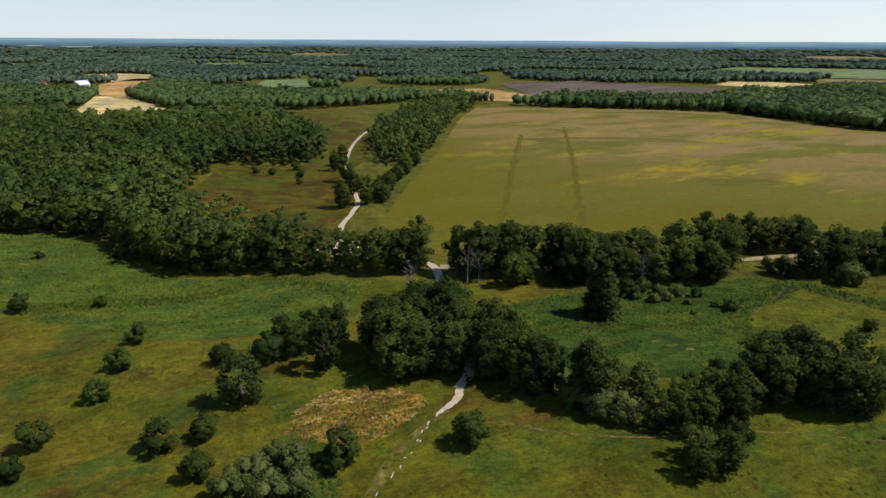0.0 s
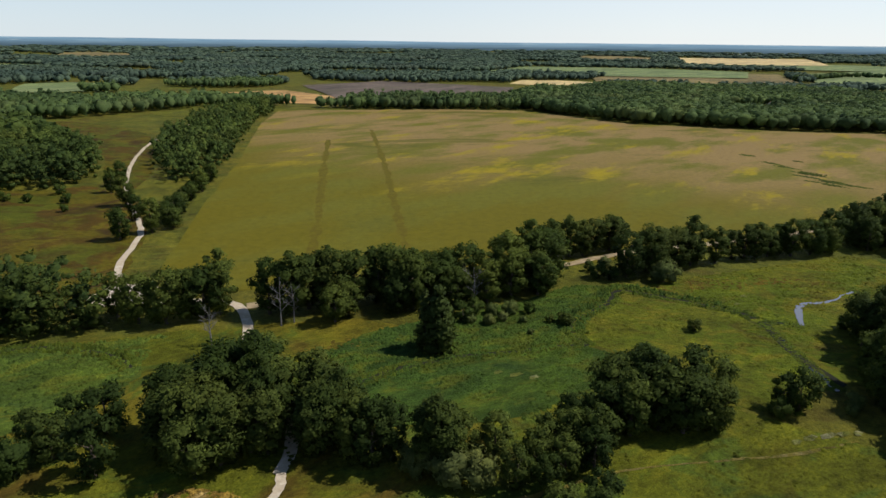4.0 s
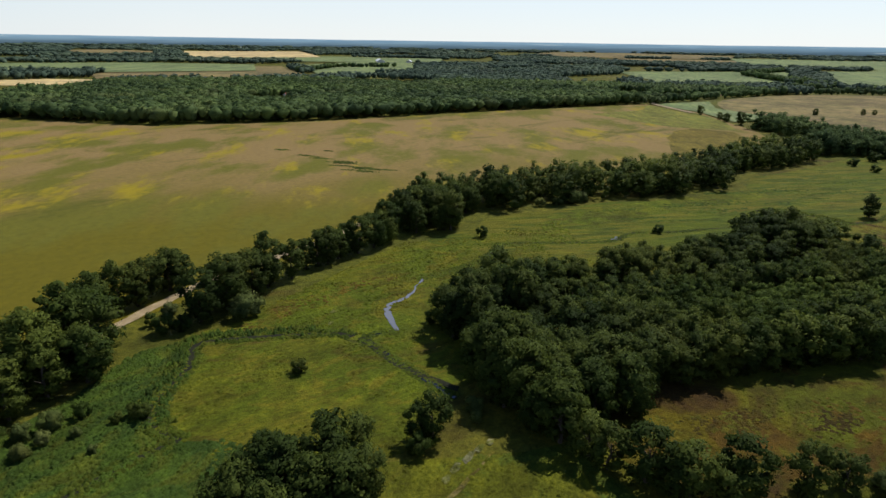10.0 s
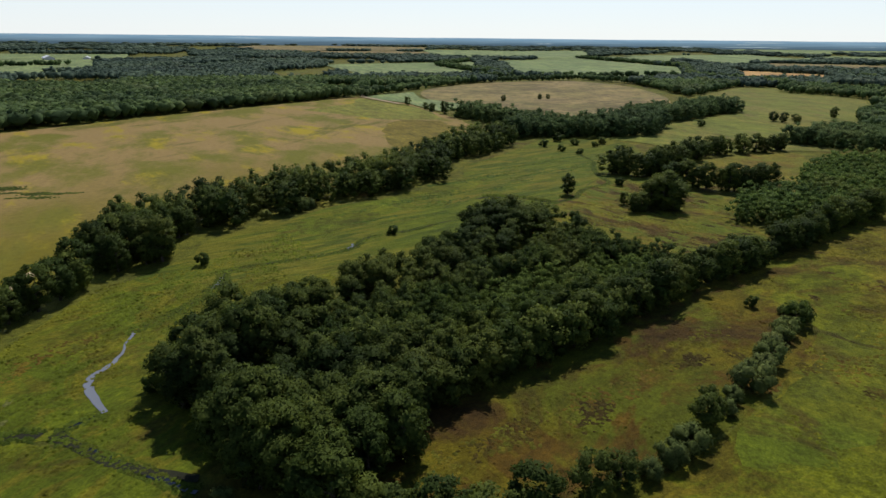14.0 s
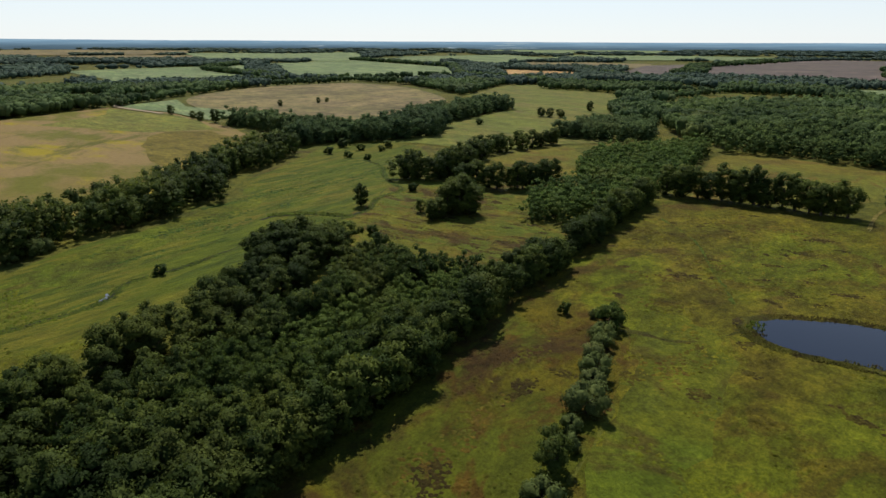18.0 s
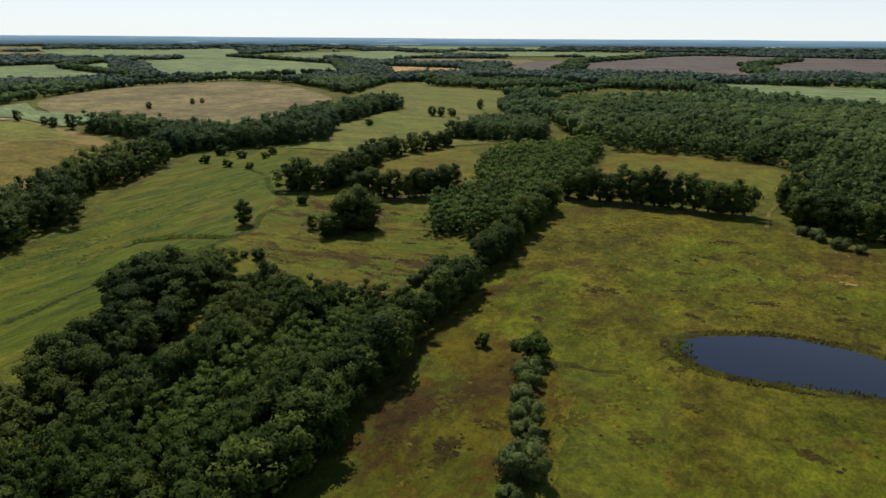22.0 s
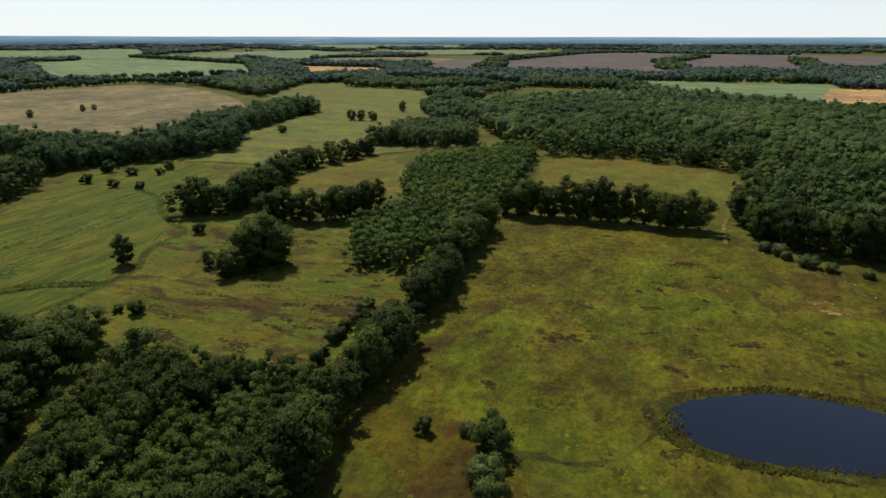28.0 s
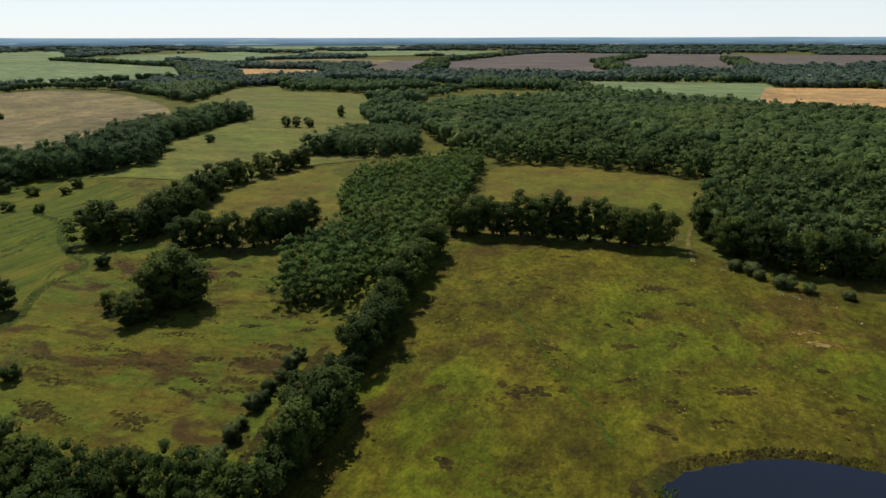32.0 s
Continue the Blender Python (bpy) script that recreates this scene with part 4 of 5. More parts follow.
def trunk_bm(seed, tall, foot, wide):
    rng = random.Random(seed)
    bm = bmesh.new()
    r = 0.02 * tall + 0.06
    top = foot + (tall - foot) * 0.55
    p = Vector((0, 0, -0.3))
    for i in range(3):
        q = Vector((rng.uniform(-0.2, 0.2), rng.uniform(-0.2, 0.2), top * (i + 1) / 3))
        limb(bm, p, q, r * (1.35 - 0.33 * i), r * (1.05 - 0.33 * i), 7)
        p = q
    for i in range(5):
        az = i * 1.26 + rng.uniform(-0.3, 0.3)
        z = foot * 0.8 + (top - foot * 0.8) * i / 5
        limb(bm, (0, 0, z), (math.cos(az) * wide * 0.55, math.sin(az) * wide * 0.55, z + wide * 0.5), r * 0.45, r * 0.12, 5)
    return bm


KINDS = {}


def tree_kind(key, name, label, category, material, seed, tall, wide, foot, lobes, sprays, size, shape="round"):
    """A tree to copy from: an Empty at its foot over trunk and crown; the first stands far behind the wood's edge."""
    e = tagged(new(name), label, category)
    part("trunk", trunk_bm(seed, tall, foot, wide), M_BARK, e)
    V, T, N = crown(seed, tall, wide, foot, lobes, sprays, size, shape)
    c = new("crown", mesh_from("crown", V, T, material, None, True, N))
    c.parent = e
    KINDS.setdefault(key, []).append(e)


def plant(key, x, y, scale=1.0, group="", wide=1.0, label=""):
    """Stands a copy of one of the trees of that kind at x, y; the first call of each takes the tree itself."""
    lot = KINDS[key]
    fresh = [k for k in lot if "used" not in k]
    src = fresh[0] if fresh else lot[random.randrange(len(lot))]
    m = pose(x, y, height(x, y), 0, 0, random.uniform(0, 360)) @ Matrix.Diagonal((scale * wide, scale * wide, scale, 1))
    if "used" not in src:
        src["used"] = 1
        src.matrix_basis = m
        t = src
    else:
        t = copy_thing(src, pose(0, 0, 0))
        t.matrix_basis = m
    if group:
        t["group"] = group
    if label:
        t["label"] = label
    return t


for i, (tall, wide) in enumerate(((14.0, 4.2), (13.2, 4.7), (14.6, 4.0), (12.4, 4.4), (13.6, 3.7))):
    tree_kind("oak", "oak_tree", "tall broadleaf tree with a dense dark green crown", "tree", M_BROAD, 10 + i, tall, wide, 0.7, 30, 74, 0.56)
for i, (tall, wide) in enumerate(((9.0, 3.4), (8.4, 3.7), (9.6, 3.0), (8.8, 3.3))):
    tree_kind("mid", "broadleaf_tree", "rounded broadleaf tree with mid-green leaves", "tree", M_BROAD, 20 + i, tall, wide, 0.3, 18, 72, 0.48)
for i in range(3):
    tree_kind("bush", "round_bush", "compact round green bush in the grass", "bush", M_YOUNG, 30 + i, 5.0, 2.6, 0.1, 12, 80, 0.36)
for i in range(2):
    tree_kind("willow", "willow_bush", "low grey-green willow bush", "bush", M_WILLOW, 40 + i, 4.2, 2.9, 0.0, 12, 90, 0.34)
for i in range(2):
    tree_kind("cone", "conifer_tree", "narrow dark green conifer", "tree", M_NEEDLE, 50 + i, 14.0, 3.2, 0.3, 22, 80, 0.6, "cone")


def row(key, line, gap, scale=1.0, spread=0.15, side=1.0, group="", wide=1.18):
    """Trees along a line, unevenly spaced and sized."""
    pts = [Vector(p) for p in line]
    for a, b in zip(pts, pts[1:]):
        k = max(1, round((b - a).length / gap))
        for i in range(k):
            p = a.lerp(b, (i + random.uniform(0.2, 0.8)) / k)
            plant(key, p.x + random.uniform(-side, side), p.y + random.uniform(-side, side), scale * random.uniform(1 - spread, 1 + spread), group, wide)


def scatter(poly, gap, seed, jitter=0.45):
    """Places on a shaken grid inside a polygon, as arrays."""
    rng = np.random.default_rng(seed)
    xs, ys = [p[0] for p in poly], [p[1] for p in poly]
    gx, gy = np.meshgrid(np.arange(min(xs), max(xs), gap), np.arange(min(ys), max(ys), gap))
    gx[1::2] += gap / 2
    x = gx.ravel() + rng.uniform(-jitter, jitter, gx.size) * gap
    y = gy.ravel() + rng.uniform(-jitter, jitter, gx.size) * gap
    k = inside(poly, x, y)
    return x[k], y[k]


LAND_H = np.vectorize(height, otypes=[float])


def wood(name, x, y, forms, scales, material, label, category="woodland", seed=0, wide=1.0, smooth=False):
    """A wood as one stand of trees: each place takes one of the given crown forms, turned and sized on its own."""
    rng = np.random.default_rng(seed)
    VS, TS, CS, NS = [], [], [], []
    n = 0
    which = rng.integers(0, len(forms), len(x))
    sc = rng.uniform(scales[0], scales[1], len(x))
    ang = rng.uniform(0, 6.28, len(x))
    tint = rng.uniform(0, 1, len(x))
    girth = rng.uniform(0.78, 1.38, len(x)) * wide
    z = LAND_H(x, y)
    for f, (V, T, N) in enumerate(forms):
        k = np.nonzero(which == f)[0]
        if not len(k):
            continue
        c, s = np.cos(ang[k])[:, None], np.sin(ang[k])[:, None]
        g = sc[k][:, None]
        px = (V[None, :, 0] * c - V[None, :, 1] * s) * g * girth[k][:, None] + x[k][:, None]
        py = (V[None, :, 0] * s + V[None, :, 1] * c) * g * girth[k][:, None] + y[k][:, None]
        pz = V[None, :, 2] * g + z[k][:, None]
        VS.append(np.stack([px, py, pz], 2).reshape(-1, 3))
        NS.append(np.stack([N[None, :, 0] * c - N[None, :, 1] * s, N[None, :, 0] * s + N[None, :, 1] * c, N[None, :, 2] + 0 * c], 2).reshape(-1, 3))
        TS.append((T[None] + (np.arange(len(k)) * len(V))[:, None, None] + n).reshape(-1, 3))
        CS.append(np.repeat(tint[k], len(V)))
        n += len(k) * len(V)
    ob = new(name, mesh_from(name, np.concatenate(VS), np.concatenate(TS), material, np.concatenate(CS), True, np.concatenate(NS)))
    return tagged(ob, label, category, kind="stuff")


YOUNG_E = [crown(150 + i, 8.0 + 0.5 * (i % 3), 2.1, 0.0, 4, 22, 0.55) for i in range(5)]
SMALL = [crown(110 + i, 7.2 + 0.8 * (i % 3), 2.4 - 0.15 * (i % 2), 0.0, 9, 62, 0.38) for i in range(6)]
MIDDLE = [crown(120 + i, 12.0 + (i % 3), 3.3, 0.0, 5, 13, 1.0) for i in range(6)]
FOREST = [crown(160 + i, 11.5 + 0.9 * (i % 3), 3.1, 0.5, 4, 14, 0.95) for i in range(6)]
BOUGHED = [crown(180 + i, 12.6 + 0.8 * (i % 3), 4.3, 0.3, 12, 34, 0.75) for i in range(5)]
SPARE = [tuft(140 + i, 11.0 + 0.9 * (i % 3), 4.3, 0.3, 20, 1.8) for i in range(6)]
FAR_FOREST = [tuft(170 + i, 11.6 + 0.7 * (i % 3), 3.4, 0.5, 18, 1.5) for i in range(6)]
DISTANT = [tuft(130 + i, 12.0 + 0.6 * (i % 3), 5.6, 0.5, 11, 2.6) for i in range(5)]

# woods by plan
WOOD_NW = [(-141, 206), (-124, 209), (-101, 196), (-77, 171), (-64, 166), (-48, 166), (-30, 166), (-27, 178), (-36, 182), (-62, 205), (-86, 221), (-104, 262), (-111, 338), (-73, 329), (-56, 344), (-58, 362),
           (-66, 420), (-82, 450), (-136, 562), (-170, 560), (-204, 510), (-258, 484), (-330, 580), (-470, 560), (-470, 320), (-250, 225)]
BELT_W = [(-19, 321), (-33, 364), (-38, 462), (-22, 532), (6, 650), (44, 700), (48, 655), (24, 553), (2, 375), (-10, 325)]
WOOD_S = [(130, 108), (138, 117), (150, 118), (165, 108), (178, 100), (200, 83), (222, 66), (240, 62), (240, 56), (231, 56), (219, 60), (200, 70), (179, 85), (155, 99), (134, 98), (118, 78), (110, 84), (112, 96)]
PLANT_S = [(130, 90), (155, 87), (174, 75), (194, 60), (206, 49), (217, 43), (228, 40), (232, 35), (231, 28), (226, 20), (220, 10), (212, 2), (206, 0), (198, 5), (182, 20), (168, 31), (150, 49), (132, 67), (121, 76)]
PLANT_E = [(274, -30), (262, -41), (287, -88), (356, -158), (388, -188), (400, -188), (394, -118), (356, -88), (324, -77), (299, -43)]
WOOD_E = [(256, -172), (234, -157), (214, -154), (194, -161), (156, -186), (90, -260), (150, -420), (330, -560), (400, -520), (487, -400), (560, -390), (600, -300), (520, -230), (430, -195), (392, -195), (382, -190), (349, -220), (291, -241), (256, -186)]
WOOD_NE = [(288, 606), (326, 489), (424, 411), (586, 339), (778, 234), (860, 300), (900, 480), (700, 720), (500, 840), (330, 740)]
WOOD_N = [(121, 661), (200, 648), (288, 612), (320, 660), (150, 720)]
CLUMP_N = [(189, 163), (204, 150), (230, 158), (250, 143), (281, 126), (292, 109), (333, 81), (376, 84), (405, 66), (459, 46), (470, 60), (430, 86), (390, 98), (340, 112), (300, 142), (262, 170), (225, 178), (195, 172)]
STAND_E = [(468, -122), (446, -143), (430, -172), (478, -204), (500, -170)]
BELT_E = [(600, 100), (551, 62), (510, 40), (476, 62), (472, 50), (490, 28), (485, 8), (493, -25), (496, -50), (575, -72), (660, -160), (690, -140), (600, -48), (530, -8), (545, 35), (620, 85)]

x, y = scatter(WOOD_NW, 5.2, 1, 0.75)
k = y < 470
wood("woodland_northwest", x[k], y[k], MIDDLE + BOUGHED[:1], (0.7, 1.15), M_DEEP, "dense dark green broadleaf wood", seed=1, wide=1.1, smooth=True)
wood("woodland_northwest_inner", x[~k], y[~k], SPARE, (0.7, 1.2), M_DEEP, "dense dark green broadleaf wood", seed=1, wide=1.1, smooth=True)
wood("tree_belt_west", *scatter(BELT_W, 5.2, 2, 0.7), MIDDLE, (0.65, 1.1), M_DEEP, "belt of broadleaf trees beside the field", seed=2)
OLD_SW = [(104, 82), (112, 71), (122, 62), (137, 66), (150, 74), (140, 90), (128, 94), (118, 92)]
x, y = scatter(PLANT_S, 2.35, 4, 0.7)
k = ~inside(OLD_SW, x, y)
x, y = x[k], y[k]
pale = inside(dense(rounded([(176, 56), (192, 56), (212, 24), (216, 10), (205, 8), (190, 24), (174, 42)]), 3, 5, 2), x, y)
dusk = np.array([noise.noise(Vector((a * 0.05, b * 0.05, 1.7))) for a, b in zip(x, y)]) > 0.12
wood("young_plantation", x[~pale & ~dusk], y[~pale & ~dusk], SMALL, (0.72, 1.25), M_YOUNG, "dense young broadleaf plantation", seed=4, wide=0.86)
wood("young_plantation_dark", x[~pale & dusk], y[~pale & dusk], SMALL, (0.85, 1.4), M_BROAD, "darker taller trees in the plantation", seed=43, wide=0.9)
wood("young_plantation_pale", x[pale], y[pale], SMALL, (0.6, 1.05), M_SALLOW, "pale young willows in the plantation", seed=44, wide=0.86)
wood("young_plantation_east", *scatter(PLANT_E, 2.7, 5, 0.6), YOUNG_E, (0.8, 1.15), M_SAPLING, "dense young broadleaf plantation", seed=5)
x, y = scatter(WOOD_E, 4.9, 6, 0.8)
k = (y > -290) & (x < 420)
wood("woodland_east", x[k], y[k], FOREST + BOUGHED[1:2], (0.6, 1.1), M_FOREST, "dense broadleaf wood behind the pond meadow", seed=6, wide=1.15, smooth=True)
wood("woodland_east_inner", x[~k], y[~k], FAR_FOREST, (0.65, 1.12), M_FOREST, "dense broadleaf wood behind the pond meadow", seed=6, wide=1.2, smooth=True)
x, y = scatter(WOOD_NE, 6.2, 7, 0.75)
k = ~inside([(470, 568), (500, 518), (560, 528), (572, 578), (520, 602)], x, y)
wood("woodland_northeast", x[k], y[k], SPARE, (0.8, 1.12), M_HAZED_LEAF, "wood along the far edge of the field", seed=7, wide=1.35, smooth=True)
wood("woodland_north", *scatter(WOOD_N, 5.6, 8, 0.7), MIDDLE, (0.8, 1.2), M_HAZED_LEAF, "wood at the head of the field", seed=8)
wood("stand_east", *scatter(STAND_E, 5.0, 9, 0.7), BOUGHED, (0.7, 0.9), M_HAZED_LEAF, "small stand of trees in the valley", seed=9, wide=1.15)
wood("tree_belt_east", *scatter(BELT_E, 5.6, 10, 0.7), BOUGHED, (0.6, 1.1), M_HAZED_LEAF, "belt of trees round the tan field", seed=10, wide=1.25)

# distant woods, clump by clump, thinning into fields


def distant(name, r0, r1, gap, scale, seed, limit, wide=1.3, leaves=M_FAR_HAZE):
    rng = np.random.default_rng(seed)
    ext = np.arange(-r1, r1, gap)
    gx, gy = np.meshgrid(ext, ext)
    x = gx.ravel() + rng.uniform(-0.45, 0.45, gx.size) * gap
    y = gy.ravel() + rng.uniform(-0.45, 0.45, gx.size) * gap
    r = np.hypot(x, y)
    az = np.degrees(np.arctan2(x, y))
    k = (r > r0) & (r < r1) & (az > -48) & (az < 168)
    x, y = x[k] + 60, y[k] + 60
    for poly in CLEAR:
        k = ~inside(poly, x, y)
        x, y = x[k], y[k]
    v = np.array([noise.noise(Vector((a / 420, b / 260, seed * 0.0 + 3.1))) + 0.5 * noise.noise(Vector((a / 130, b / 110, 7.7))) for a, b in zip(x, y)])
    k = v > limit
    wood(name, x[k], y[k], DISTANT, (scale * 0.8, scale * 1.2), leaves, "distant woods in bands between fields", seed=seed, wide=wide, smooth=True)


CORE = [(-120, 200), (-480, 560), (-330, 640), (-120, 620), (0, 720), (60, 700), (121, 655), (288, 615), (330, 742), (500, 842), (700, 722), (900, 482), (860, 300), (1170, 0), (1060, -130), (830, -170), (700, -310), (600, -300), (560, -392), (487, -402),
        (400, -522), (330, -562), (150, -422), (-400, -400), (-400, 100)]
CLEAR = [CORE]
CLEAR += FIELDS[1:] + [[(700, -300), (1000, -330), (1000, -260), (830, -160)]]
distant("distant_woods_near", 300, 1000, 7.5, 0.9, 24, -0.12, 0.85, M_HAZED_LEAF)
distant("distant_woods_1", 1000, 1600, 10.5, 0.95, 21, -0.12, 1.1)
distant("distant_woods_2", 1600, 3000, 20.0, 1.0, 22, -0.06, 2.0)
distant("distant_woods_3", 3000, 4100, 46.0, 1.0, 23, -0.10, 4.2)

# tree row along the field's south side
row("oak", [(-14, 166), (-3, 167)], 4.5, 0.95, group="tree row along the field")
row("oak", [(11, 162), (32, 164), (54, 164), (85, 165)], 4.6, 0.95, 0.2, 2, "tree row along the field")
row("oak", [(20, 155), (46, 158), (66, 157), (82, 160)], 6, 0.82, 0.22, 2, "tree row along the field")
row("oak", [(85, 179), (97, 182), (121, 184)], 4.4, 0.82, group="tree row along the field")
row("oak", [(107, 162), (132, 166), (152, 165), (186, 163)], 4.6, 0.84, 0.2, 1.3, "tree row along the field")
x, y = scatter(CLUMP_N, 6.2, 31, 0.6)
k = x > 236
wood("tree_belt_brook", x[k], y[k], BOUGHED, (0.66, 1.04), M_BROAD, "belt of old broadleaf trees north of the brook", seed=31, wide=1.08)
for a, b in zip(x[~k], y[~k]):
    plant("oak", a, b, random.uniform(0.66, 1.02), "tree belt north of the brook", 1.05)

FAR_STAND = [(919, -285), (832, -345), (822, -460), (900, -480), (1000, -330)]
wood("stand_far_east", *scatter(FAR_STAND, 6.5, 41, 0.7), SPARE, (0.7, 0.95), M_HAZED_LEAF, "stand of trees beyond the valley", seed=41)
STAND_2 = [(540, -205), (520, -232), (600, -300), (700, -310), (640, -250)]
wood("stand_valley", *scatter(STAND_2, 6.0, 42, 0.7), SPARE, (0.6, 0.85), M_HAZED_LEAF, "stand of trees in the valley", seed=42)


def hedgerow(line, seed, scale=0.75, half=7.0, gap=4.0):
    """A far line of trees between fields."""
    pts = [Vector(p) for p in line]
    rng = np.random.default_rng(seed)
    xs, ys = [], []
    for a, b in zip(pts, pts[1:]):
        k = int((b - a).length / gap * 1.6)
        t = rng.uniform(0, 1, k)
        xs.append(a.x + (b.x - a.x) * t + rng.uniform(-half, half, k))
        ys.append(a.y + (b.y - a.y) * t + rng.uniform(-half, half, k))
    wood("hedgerow", np.concatenate(xs), np.concatenate(ys), SPARE, (scale * 0.7, scale * 1.1), M_HAZED_LEAF, "far hedgerow of trees between fields", "hedgerow", seed, 1.25)


hedgerow([(776, 226), (900, 190), (1082, 108), (1176, -40), (1180, -75), (1056, -140), (835, -160)], 51, 0.85)
hedgerow([(800, 235), (960, 260), (1100, 180), (1240, 60), (1260, -240)], 52, 0.9)
hedgerow([(1240, 50), (1700, 240), (2050, 180)], 53, 1.1)
hedgerow([(1000, -330), (1250, -260), (1700, -360), (2300, -160)], 54, 1.1)
hedgerow([(868, -660), (1000, -560), (1250, -540), (1500, -620)], 55, 1.0, 20)
hedgerow([(590, -540), (700, -570), (860, -655)], 56, 0.7)
hedgerow([(790, -765), (640, -905), (430, -910)], 57, 1.0, 15)
hedgerow([(700, -300), (760, -420), (850, -560)], 58, 0.7, 12)
hedgerow([(1000, -1000), (1300, -1300), (1500, -1700)], 59, 1.2, 25)
hedgerow([(1200, -700), (1600, -1000), (1900, -1500)], 60, 1.2, 25)
hedgerow([(900, -1300), (1200, -1700)], 61, 1.2, 25)
hedgerow([(1040, 1010), (1300, 1130), (1440, 1040)], 62, 1.0)

x, y = scatter(WOOD_S, 5.0, 3, 0.6)
for a, b in zip(x, y):
    plant("oak", a, b, random.uniform(0.72, 1.05) * (1.0 if a < 165 else 0.72), "old trees beside the brook", 1.05 if a < 165 else 1.2)
row("mid", [(206, 1), (198, 6), (182, 21), (168, 32), (150, 50), (132, 68), (122, 76)], 4.2, 1.1, 0.2, 1.2, "edge of the young plantation")
for a, b, s in ((-20, 167, 0.9), (-14, 165, 1.0), (-2, 167, 1.05), (9, 164, 1.0), (-25, 172, 0.8)):
    plant("oak", a, b, s, "tree row along the field")
edge = dense([(-141, 207), (-124, 210), (-101, 197), (-77, 172), (-64, 167), (-48, 167), (-30, 167)], 4.6, 2.4, 9, False)
wood("woodland_northwest_edge", np.array([q[0] for q in edge]), np.array([q[1] for q in edge]), BOUGHED, (0.75, 1.12), M_BROAD, "tall edge trees of the northwest wood", seed=46, wide=1.05)
row("oak", [(254, -172), (233, -157), (214, -154), (194, -161), (162, -182)], 5, 0.85, 0.22, 2.5, "edge of the east wood")
row("willow", [(226, -146), (208, -142), (190, -147)], 6, 0.7, 0.3, 1.5, "bushes at the wood's edge")
for a, b, s in ((-24, 246, 0.9), (-33, 240, 0.8), (-37, 289, 0.9), (-31, 264, 0.7), (-44, 330, 0.8), (-46, 316, 0.7)):
    plant("oak", a, b, s, "trees along the gravel road")
row("mid", [(-20, 250), (-17, 275), (-11, 305), (-6, 335)], 4.2, 0.75, 0.3, 2.5, "bushes between road and field")
for a, b, s in ((-60, 300, 0.8), (-75, 306, 0.7), (-84, 310, 0.8), (-58, 285, 0.6), (-66, 318, 0.9)):
    plant("bush", a, b, s, "bushes in the glade")

# copses in the west meadow
COPSE_A = [(-12, 110), (-6, 104), (4, 105), (15, 102), (24, 95), (36, 92), (36, 95), (26, 100), (14, 110), (9, 120), (0, 124), (-10, 118)]
x, y = scatter(COPSE_A, 4.2, 32)
for a, b in zip(x, y):
    if not inside(along(ROAD, 1.8), np.array([a]), np.array([b]))[0]:
        plant("oak", a, b, random.uniform(0.7, 0.92), "copse round the gravel road", 1.12)
for a, b, s in ((-1.5, 107, 1.0), (3.4, 108, 0.9), (13, 107, 0.95), (-2, 115, 1.1), (4, 114, 1.05), (14, 113, 0.95), (-1, 122, 1.1), (5, 121, 1.1), (4.5, 127, 1.0), (0, 128, 0.9), (13.5, 120, 0.9), (-8, 111, 1.0), (-8, 119, 1.0)):
    plant("oak", a, b, s * 0.9, "copse round the gravel road", 1.25)
COPSE_B = [(61, 92), (70, 89), (78, 93), (76, 103), (67, 107), (61, 101)]
for a, b, s in ((50, 93, 0.9), (54, 91, 1.0), (58, 96, 1.1), (53, 97, 0.85), (47, 94, 0.8)):
    plant("mid", a, b, s, "copse beside the ditch loop")
x, y = scatter(COPSE_B, 4.2, 33)
for a, b in zip(x, y):
    plant("oak", a, b, random.uniform(0.72, 1.0), "copse beside the ditch loop", 1.15)
for a, b, s in ((39, 88, 0.8), (43, 86, 0.7), (47, 88, 0.8), (52, 88, 0.85), (44, 91, 0.8), (41, 75, 0.75), (45, 76, 0.8), (48, 80, 0.75), (42, 80, 0.7)):
    plant("mid", a, b, s, "small trees by the meadow path")
for a, b, s in ((13, 105, 0.85), (18, 102, 0.8), (23, 100, 0.8), (28, 97, 0.75), (33, 95, 0.7), (38, 94, 0.65), (17, 107, 0.85), (81, 97, 0.8), (77, 91, 0.7)):
    plant("oak", a, b, s, "copse round the gravel road")
plant("mid", -33, 97, 1.0, "bushes in the meadow", 1.25)
for a, b, s in ((151, 95, 0.72), (155, 94, 0.66), (159, 91, 0.66), (146, 93, 0.7), (164, 88, 0.6), (169, 85, 0.6), (175, 80, 0.58), (182, 75, 0.56)):
    plant("oak", a, b, s, "old trees beside the brook", 1.2)
for a, b, s in ((235, 29, 1.25), (232, 33, 1.05), (231, 25, 1.0)):
    plant("mid", a, b, s, "tall trees at the plantation's tip")
plant("cone", 42, 134, 1.05, wide=1.35)
plant("cone", 39.5, 136, 0.9)
plant("cone", 44, 137, 0.75)
for a, b, s in ((-25, 75, 1.0), (-20, 78, 1.0), (-18, 73, 0.9), (-23, 80, 0.8), (-28, 72, 0.9), (-22, 71, 1.0)):
    plant("willow", a, b, s, "low scrub mound in the meadow")
